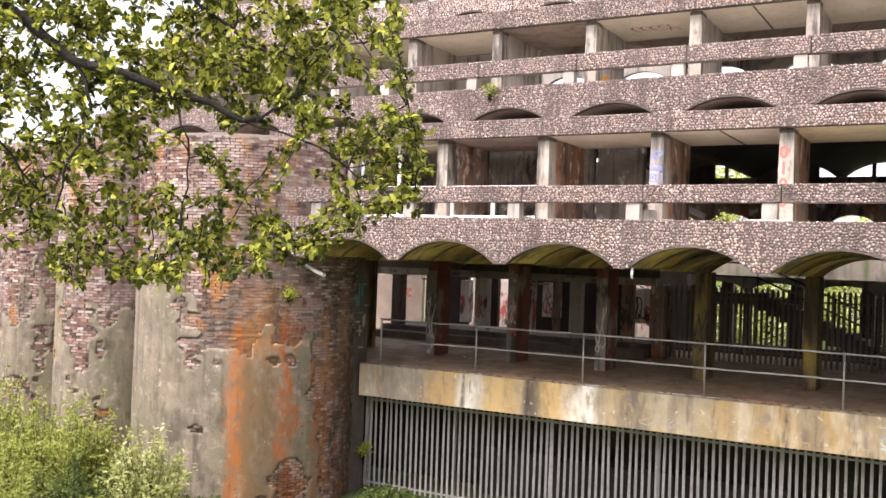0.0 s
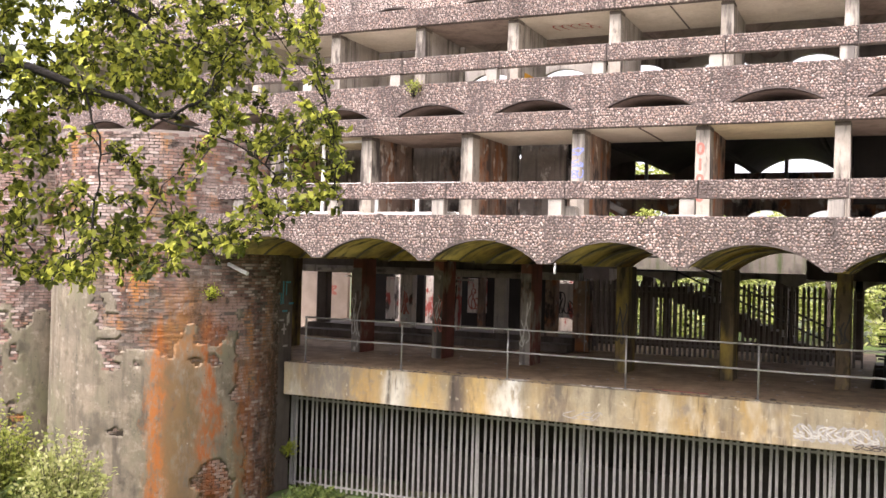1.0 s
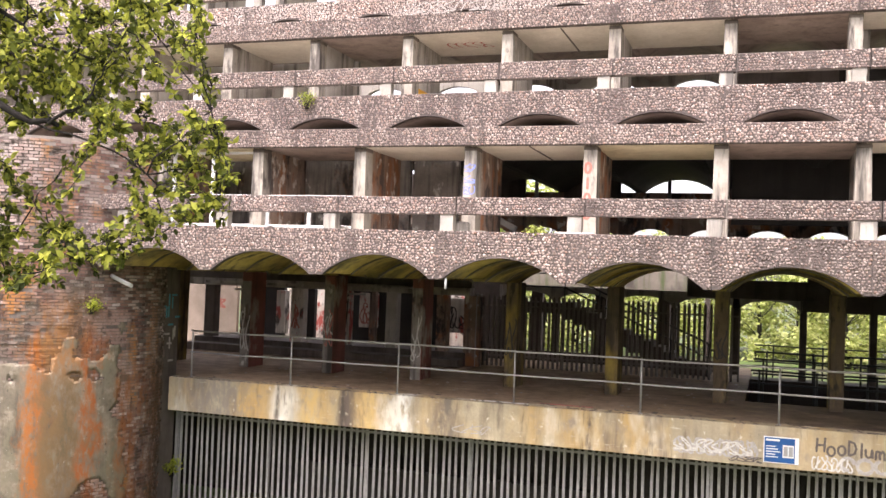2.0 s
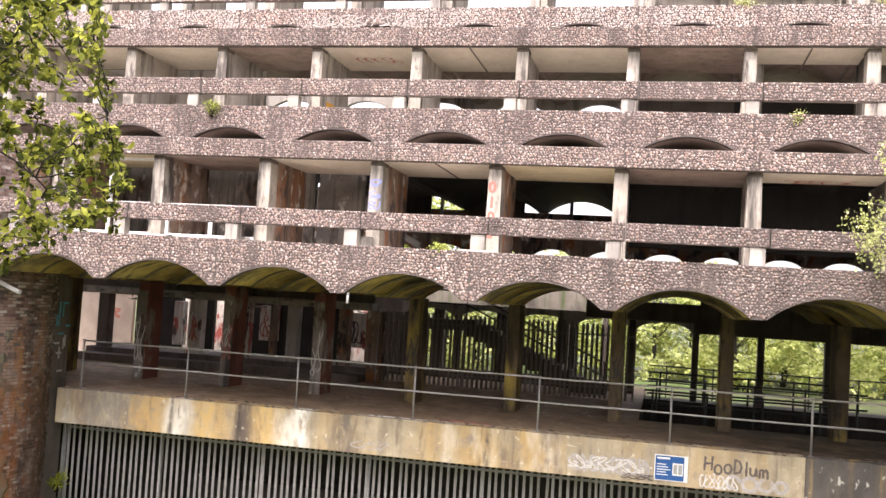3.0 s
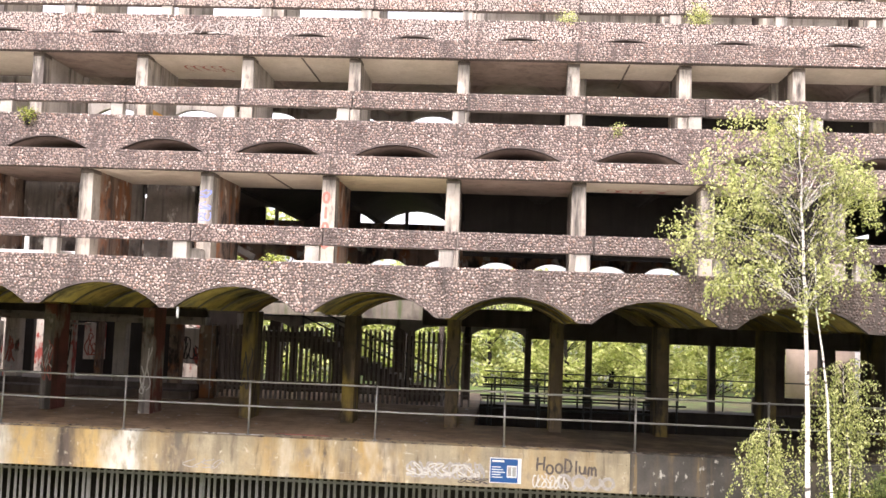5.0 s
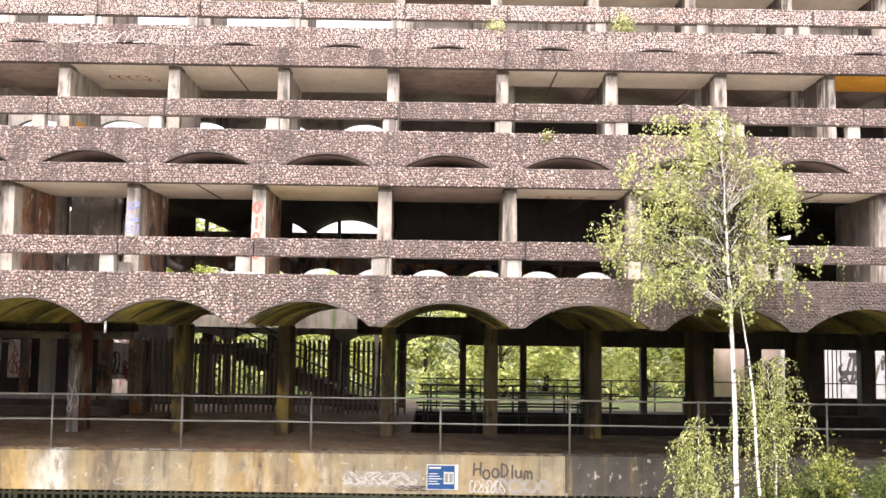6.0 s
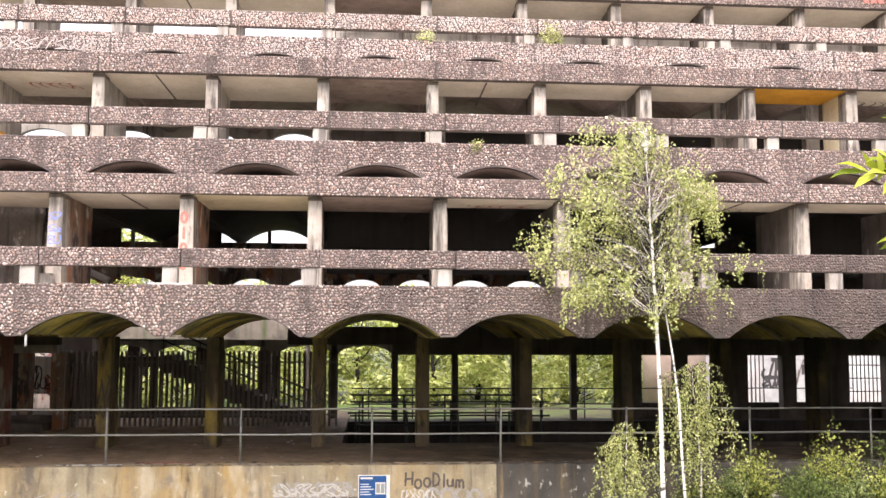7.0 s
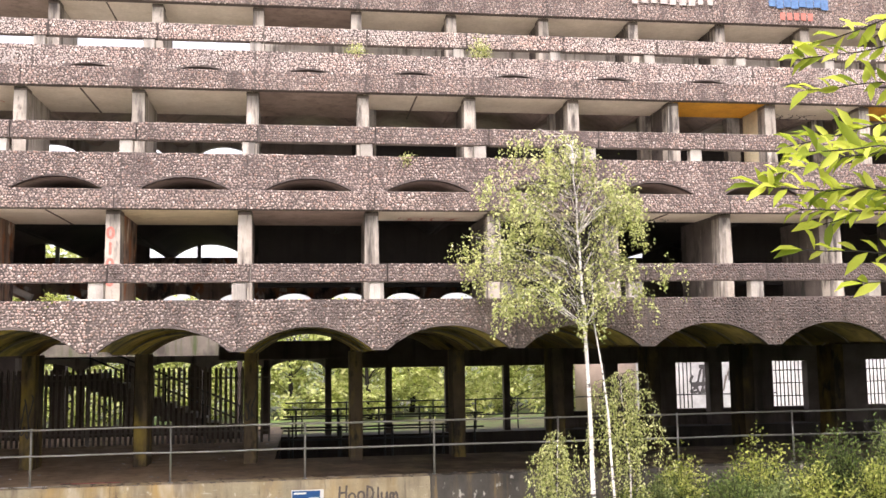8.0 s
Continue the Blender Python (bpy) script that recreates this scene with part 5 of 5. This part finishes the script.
for pts, r0 in zip(BOUGHS, RAD0):
    P = [oak(*q) for q in pts]
    fine = []
    for a, b in zip(P, P[1:]):
        fine += bend(a, b, 0.01, 4, rng, 0.008)[:-1]
    fine.append(P[-1])
    part("limb", tube(bmesh.new(), fine, [max(0.004, r0 * (1 - 0.72 * i / len(fine))) for i in range(len(fine))], 7), MAT["bark"], bough)
    nodes += fine[len(fine) // 5:]
OUT = [(-3.4, 1.7), (-0.30, 1.5), (-0.20, 0.95), (-0.06, 0.47), (-0.12, 0.24), (-0.42, 0.08), (-0.82, -0.10), (-1.02, -0.20), (-1.45, -0.28), (-1.75, -0.26), (-2.1, -0.08), (-3.2, 0.1)]


def inside(u, v):
    c = False
    for (x1, y1), (x2, y2) in zip(OUT, OUT[1:] + OUT[:1]):
        if (y1 > v) != (y2 > v) and u < (x2 - x1) * (v - y1) / (y2 - y1) + x1:
            c = not c
    return c


lp, ld = [], []
twigs = bmesh.new()
made = 0
tip_list = [(-0.06, 0.45), (-0.10, 0.55), (-0.14, 0.26), (-0.22, 0.93), (-0.2, 0.98), (-0.42, 0.10), (-0.80, -0.06), (-0.16, 0.66), (-0.3, 0.72), (-1.42, -0.24), (-1.7, -0.22), (-0.12, 0.36), (-0.25, 0.42)]
while made < 1150:
    if made < len(tip_list):
        u, v = tip_list[made]
    else:
        u, v = (rng.uniform(-2.5, -0.55), rng.uniform(0.5, 1.6)) if made % 5 == 0 else (rng.uniform(-3.3, 0.0), rng.uniform(-0.3, 1.6))
        thin = -1.15 < u < -0.55 and 0.12 < v < 0.56
        if not inside(u, v) or (thin and rng.random() < 0.72) or (-1.6 < u < -1.2 and 0.25 < v < 0.6 and rng.random() < 0.5):
            continue
    made += 1
    end = oak(u, v, rng.uniform(-0.18, 0.85))
    start = min(nodes, key=lambda q: (q - end).length * rng.uniform(0.7, 1.3))
    tw = bend(start, end, rng.uniform(-0.02, 0.05), 6, rng, 0.012)
    tube(twigs, tw, [0.0045 - 0.0005 * i for i in range(7)], 4)
    nodes += [tw[3], tw[5]]
    way = (end - start).normalized()
    for q in range(rng.randint(15, 22)):
        s = rng.uniform(0.45, 1.0)
        at = tw[min(6, int(s * 6))] + Vector([rng.gauss(0, 0.018) for _ in range(3)])
        lp.append(at)
        ld.append(way * 0.7)
    for q in range(6):
        lp.append(end)
        ld.append(way * 0.9 + Vector([rng.gauss(0, 0.5) for _ in range(3)]))
part("twigwork", twigs, MAT["bark"], bough, kind="stuff")
leaf_mesh("leaves", np.array(lp), np.array(ld), 0.045, 0.55, MAT["oak_leaf"], bough, 7, 0.75, "bright and shaded oak leaves")

# willow twigs close to the camera at the end of the walk
W_AT, W_F, W_R = Vector((1.2, -20.45, 2.92)), Vector((0.153, 0.988, 0)), Vector((0.988, -0.153, 0))


def wil(u, v, w=0.0):
    return W_AT + W_F * (2.8 + w) + W_R * u + Vector((0, 0, v + 0.29))


willow = empty("willow_shrub", "willow shrub with long yellow-green leaves", "shrub", wil(2.5, -1.9))
part("stem", tube(bmesh.new(), bend(wil(2.5, -2.1), wil(2.15, 0.9), 0.0, 8, rng, 0.02), [0.03 - 0.002 * i for i in range(9)], 8), MAT["bark"], willow)
WT = [((1.8, 0.34), (0.98, 0.20), 0.03, 26), ((1.8, 0.05), (1.05, 0.10), 0.02, 22), ((1.8, 0.60), (1.12, 0.58), 0.02, 18), ((1.75, 0.12), (0.92, 0.16), 0.01, 26), ((1.8, 0.40), (1.05, 0.30), 0.03, 24), ((1.7, -0.05), (1.12, 0.0), 0.0, 12), ((1.7, -0.10), (1.23, -0.12), 0.0, 7),
      ((1.7, 0.72), (1.15, 0.63), 0.02, 14), ((1.7, 0.45), (1.18, 0.52), 0.02, 14), ((1.7, 0.28), (1.0, 0.24), 0.02, 16), ((1.8, 0.22), (1.2, 0.08), 0.02, 16), ((1.8, 0.85), (1.25, 0.75), 0.0, 10),
      ((2.2, 0.2), (1.75, 0.12), 0.0, 3), ((2.2, 0.5), (1.7, 0.72), 0.0, 4)]
lp, ld = [], []
wt = bmesh.new()
for i, (a, b, sag, cnt) in enumerate(WT):
    w0, w1 = rng.uniform(-0.1, 0.2), rng.uniform(-0.25, 0.2)
    tw = bend(wil(*a, w0), wil(*b, w1), sag, 8, rng, 0.006)
    tube(wt, tw, [0.004 - 0.0003 * j for j in range(9)], 5)
    way = (tw[-1] - tw[0]).normalized()
    cnt = int(cnt * 1.8)
    for q in range(cnt):
        s = (q + 0.7) / cnt
        at = tw[min(7, int(s * 8))].lerp(tw[min(8, int(s * 8) + 1)], s * 8 % 1)
        side = 1 if q % 2 else -1
        lp.append(at)
        ld.append(way * 0.8 + Vector((0, 0, 0.55 * side)) + Vector([rng.gauss(0, 0.25) for _ in range(3)]))
    lp.append(tw[-1]); ld.append(way)
part("twigwork", wt, MAT["bark"], willow, kind="stuff")
leaf_mesh("leaves", np.array(lp), np.array(ld), 0.084, 0.33, MAT["willow_leaf"], willow, 9, 0.18, "long yellow-green leaves")


# the young birch in front of the terrace
def birch(name, label, trunk_pts, r0, crown, n_tw, n_leaf, size, droop, seed_, second=None):
    rng = random.Random(seed_)
    tree = empty(name, label, "tree", trunk_pts[0])
    fine = []
    for a, b in zip(trunk_pts, trunk_pts[1:]):
        fine += bend(a, b, 0.0, 5, rng, 0.012)[:-1]
    fine.append(Vector(trunk_pts[-1]))
    part("trunk", tube(bmesh.new(), fine, [max(0.005, r0 * (1 - 0.9 * i / len(fine))) for i in range(len(fine))], 10), MAT["birch_bark"], tree, "white bark with dark marks")
    if second:
        p2 = bend(second[0], second[1], 0.0, 8, rng, 0.03)
        part("stem", tube(bmesh.new(), p2, [0.035 - 0.003 * i for i in range(9)], 8), MAT["birch_bark"], tree)
    tw_bm, br_bm = bmesh.new(), bmesh.new()
    lp, ld = [], []
    cands = [p for p in fine if p.z > crown["z0"] - 0.8]
    for i in range(n_tw):
        tz = rng.uniform(crown["z0"], crown["z1"])
        k = (tz - crown["z0"]) / (crown["z1"] - crown["z0"])
        rad = crown["r"] * math.sqrt(max(0.03, math.sin(math.pi * (0.12 + 0.83 * k)))) * (1 - 0.35 * k)
        a, rr = rng.uniform(0, 2 * math.pi), rad * math.sqrt(rng.uniform(0.1, 1.0)) * rng.choice((1, 1, 1.15))
        axis = min(fine, key=lambda q: abs(q.z - tz))
        end = Vector((axis.x + crown.get("dx", 0) + rr * math.cos(a), axis.y + crown.get("dy", 0) + rr * 0.7 * math.sin(a), tz))
        if crown.get("clump") and i % 5:
            end = centre + Vector((rng.gauss(0, 0.17), rng.gauss(0, 0.17), rng.gauss(0, 0.12)))
        else:
            centre = end
        spread = rng.uniform(0.15, 0.7)
        start = min(cands, key=lambda q: abs(q.z - (tz - spread * rr - 0.1)))
        tw = bend(start, end, 0.22, 5, rng, 0.04)
        tube(br_bm if i % 5 == 0 else tw_bm, tw, [0.008 - 0.0012 * j for j in range(6)] if i % 5 == 0 else [0.0022] * 6, 4)
        tail = end + Vector((rng.gauss(0, 0.06), rng.gauss(0, 0.06), -droop * rng.uniform(0.4, 1.2)))
        for q in range(n_leaf):
            s = rng.random()
            at = (end.lerp(tail, s * 1.4 - 0.4) if s > 0.3 else tw[3].lerp(end, s / 0.3)) + Vector([rng.gauss(0, 0.035) for _ in range(3)])
            lp.append(at)
            ld.append(Vector((rng.gauss(0, 0.5), rng.gauss(0, 0.5), -0.7)))
    part("branchwork", br_bm, MAT["birch_bark"], tree, kind="stuff")
    part("twigwork", tw_bm, MAT["bark"], tree, kind="stuff")
    leaf_mesh("crown", np.array(lp), np.array(ld), size, 0.7, MAT["birch_leaf"], tree, seed_, 0.5, "small pale green leaves with gaps between")
    return tree


birch("birch_tree", "young silver birch with a white trunk and airy pale leaves", [(6.32, -4.0, -2.3), (6.27, -4.0, 0.24), (6.2, -4.0, 3.2), (6.12, -4.0, 4.9), (6.05, -4.0, 6.5)], 0.055,
      {"z0": 3.5, "z1": 6.75, "r": 2.3, "dx": -0.25, "dy": 0.5, "clump": 1}, 440, 32, 0.056, 0.5, 12, ((6.85, -3.9, -2.2), (6.36, -4.0, 4.1)))
def weeping(label, foot, top, reach, n, drop, leaf, seed_):
    """A sapling whose twigs arch over and hang straight down, leafy along their whole length."""
    rng = random.Random(seed_)
    foot, top = Vector(foot), Vector(top)
    tree = empty("weeping_birch_sapling", label, "tree", foot)
    stem = bend(foot, top, 0.0, 8, rng, 0.02)
    part("trunk", tube(bmesh.new(), stem, [0.022 - 0.0018 * i for i in range(9)], 7), MAT["birch_bark"], tree, "thin pale stem")
    bm, lp, ld = bmesh.new(), [], []
    for i in range(n):
        h = 0.45 + 0.55 * math.sqrt(rng.random())
        start = foot.lerp(top, h)
        a, rr = rng.uniform(0, 2 * math.pi), reach * rng.uniform(0.2, 1.0) * (1.25 - 0.75 * h)
        crest = start + Vector((rr * math.cos(a), rr * 0.8 * math.sin(a), rng.uniform(-0.05, 0.18)))
        fall = crest + Vector((0.25 * rr * math.cos(a), 0.25 * rr * math.sin(a), -drop * rng.uniform(0.4, 1.1)))
        pts = bend(start, crest, 0.12, 3, rng, 0.01)[:-1] + bend(crest, fall, 0.0, 5, rng, 0.015)
        tube(bm, pts, [0.005 - 0.0005 * j for j in range(len(pts))], 4)
        for q in range(58):
            s = rng.uniform(0.18, 1.0) * (len(pts) - 1)
            j = min(len(pts) - 2, int(s))
            lp.append(pts[j].lerp(pts[j + 1], s - j) + Vector([rng.gauss(0, 0.022) for _ in range(3)]))
            ld.append(Vector((rng.gauss(0, 0.45), rng.gauss(0, 0.45), -0.8)))
    part("twigwork", bm, MAT["bark"], tree, kind="stuff")
    leaf_mesh("leaves", np.array(lp), np.array(ld), leaf, 0.6, MAT["birch_leaf"], tree, seed_, 0.4, "small pale green leaves on hanging twigs")
    return tree


weeping("drooping birch sapling with long hanging twigs", (7.3, -3.2, -1.0), (7.1, -3.2, 2.3), 1.05, 95, 1.5, 0.048, 14)
weeping("small birch sapling with arching twigs", (5.6, -3.6, -2.2), (5.75, -3.6, 1.25), 0.9, 70, 0.9, 0.048, 15)


def bush(x, y, z, h, r, n, size, mat, label, seed_, name="bush"):
    rng = random.Random(seed_)
    thing = empty(name, label, "bush", (x, y, z))
    bm = bmesh.new()
    lp, ld = [], []
    for i in range(n):
        a, q = rng.uniform(0, 6.283), math.sqrt(rng.random())
        top = Vector((x + r * q * math.cos(a), y + r * q * math.sin(a), z + h * rng.uniform(0.45, 1.0) * (1 - 0.45 * q * q)))
        pts = bend((x + 0.25 * r * q * math.cos(a), y + 0.25 * r * q * math.sin(a), z - 0.1), top, 0.05, 4, rng, 0.03)
        tube(bm, pts, [0.008, 0.007, 0.005, 0.004, 0.002], 4)
        for k in range(26):
            s = rng.uniform(0.3, 1.0)
            at = pts[min(3, int(s * 4))].lerp(pts[min(4, int(s * 4) + 1)], s * 4 % 1) + Vector([rng.gauss(0, 0.06) for _ in range(3)])
            lp.append(at)
            ld.append(Vector((rng.gauss(0, 0.7), rng.gauss(0, 0.7), 0.5)))
    part("stemwork", bm, MAT["bark"], thing, kind="stuff")
    leaf_mesh("leaves", np.array(lp), np.array(ld), size, 0.5, mat, thing, seed_, 0.5)
    return thing


rb = random.Random(77)
for i, (x, y, h, r, mt) in enumerate(((-15.3, -4.9, 2.7, 1.05, "birch_leaf"), (-17.7, -4.6, 3.3, 1.0, "bush_leaf"), (-19.6, -4.4, 3.0, 1.2, "bush_leaf"), (-21.6, -4.2, 3.6, 1.3, "bush_leaf"), (-23.6, -4.6, 4.0, 1.3, "bush_leaf"),
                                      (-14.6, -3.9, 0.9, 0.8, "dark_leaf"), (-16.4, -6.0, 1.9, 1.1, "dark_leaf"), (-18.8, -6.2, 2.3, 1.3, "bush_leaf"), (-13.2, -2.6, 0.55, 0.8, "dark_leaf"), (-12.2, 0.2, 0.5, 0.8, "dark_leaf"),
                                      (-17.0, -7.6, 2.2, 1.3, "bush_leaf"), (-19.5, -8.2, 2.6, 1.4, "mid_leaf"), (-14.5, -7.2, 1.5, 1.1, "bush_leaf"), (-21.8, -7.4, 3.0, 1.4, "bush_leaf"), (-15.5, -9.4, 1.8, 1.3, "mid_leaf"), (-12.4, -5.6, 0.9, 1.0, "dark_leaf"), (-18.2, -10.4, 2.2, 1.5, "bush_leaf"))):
    bush(x, y, ground_z(x, y), h, r, 150 if i < 2 else 100, 0.12, MAT[mt], "sunlit yellow-green bush at the foot of the brickwork" if mt == "birch_leaf" else "light green bush at the foot of the brickwork", 100 + i)
for i in range(22):
    x, y = 6.9 + 0.42 * i + rb.uniform(-0.2, 0.2), -2.4 + rb.uniform(-0.9, 1.0)
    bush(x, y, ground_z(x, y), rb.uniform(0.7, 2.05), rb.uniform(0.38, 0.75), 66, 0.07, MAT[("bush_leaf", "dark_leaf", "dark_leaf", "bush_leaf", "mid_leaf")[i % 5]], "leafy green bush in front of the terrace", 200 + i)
for i, (x, y, z, h, mt) in enumerate(((-14.15, -1.65, 1.85, 0.3, "willow_leaf"), (-9.9, 0.7, 7.05, 0.35, "bush_leaf"), (5.9, 3.85, 10.3, 1.15, "birch_leaf"), (2.6, 3.75, 10.3, 0.6, "birch_leaf"), (3.6, 0.85, 7.1, 0.22, "birch_leaf"), (-13.75, 1.35, -2.5, 0.45, "willow_leaf"), (-3.4, -1.9, 3.82, 0.12, "bush_leaf"))):
    bush(x, y, z, h, 0.22 if h < 0.5 else 0.3, 12 if h < 0.5 else 30, 0.06, MAT[mt], "small self-sown plant on the masonry", 300 + i, "wall_plant")


# trees beyond the building
def broad_tree(x, y, h, r, seed_, clumps=46, per=80, leaf=0.26, label="leafy green tree behind the building", group="trees behind the building"):
    rng = random.Random(seed_)
    z = ground_z(x, y)
    tree = empty("broadleaf_tree", label, "tree", (x, y, z), group=group)
    trunk = bend((x, y, z - 0.2), (x + rng.uniform(-0.4, 0.4), y, z + h * 0.75), 0, 6, rng, 0.06)
    part("trunk", tube(bmesh.new(), trunk, [0.16 - 0.02 * i for i in range(7)], 8), MAT["bark"], tree)
    bm = bmesh.new()
    lp, ld = [], []
    for i in range(clumps):
        a, q, k = rng.uniform(0, 6.283), math.sqrt(rng.random()), rng.uniform(0.06, 1.0)
        rr = r * q * math.sqrt(max(0.1, math.sin(math.pi * (0.15 + 0.75 * k))))
        c = Vector((x + rr * math.cos(a), y + rr * math.sin(a), z + h * k))
        tube(bm, bend(trunk[min(5, int(k * 6))], c, 0.1, 3, rng, 0.08), [0.022, 0.016, 0.012, 0.008], 4)
        cr = rng.uniform(0.35, 0.7) * leaf / 0.26
        for j in range(per):
            lp.append(c + Vector([rng.gauss(0, cr * 0.55) for _ in range(3)]))
            ld.append(Vector((rng.gauss(0, 1), rng.gauss(0, 1), -0.2)))
    part("branchwork", bm, MAT["bark"], tree, kind="stuff")
    leaf_mesh("crown", np.array(lp), np.array(ld), leaf, 0.6, MAT["far_leaf" if leaf < 0.4 else "mid_leaf"], tree, seed_, 0.5)
    return tree


first = [broad_tree(-4.0, 28.5, 5.8, 2.8, 41), broad_tree(0.5, 29.5, 5.4, 2.7, 42), broad_tree(4.6, 27.5, 5.6, 2.7, 43)]
for i, (x, y) in enumerate(((2.6, 32), (8.6, 28.0), (7.2, 32.5), (12.2, 30.0), (-8.5, 29.5), (-1.8, 34), (-12.5, 31), (13.5, 35), (10, 36), (5, 36), (-6, 35), (17, 33), (16.5, 31.5), (-33, 12), (-36, 6), (-40, 14), (22, 32), (30, 31), (26, 34))):
    o = first[i % 3]
    copy_thing(o, pose(x, y, ground_z(x, y), 0, 0, 67 * i))
# unseen trees added around the viewpoint, blocking low sky light on the lower facade
tall = broad_tree(-28.0, -30.0, 12.0, 4.4, 61, 64, 80, 0.5, "unseen tree added around the viewpoint to block low sky light", "wood around the viewpoint")
for i, (x, y) in enumerate(((-21, -29), (-14, -31), (-7.5, -28.5), (-0.5, -31), (6, -28.5), (13, -29), (19, -24), (24, -17), (17.5, -14.5), (21.5, -8.5), (27, -3), (-20, -18.5), (-27, -14), (31, -26), (-31, -22), (15.8, -9.5), (-15.5, -17.0))):
    copy_thing(tall, pose(x, y, ground_z(x, y), 0, 0, 47 * i) @ Matrix.Scale(0.42 if y < -24 else 0.7, 4))
copy_thing(first[1], pose(-8.9, 22.5, ground_z(-8.9, 22.5), 0, 0, 20) @ Matrix.Scale(1.42, 4))
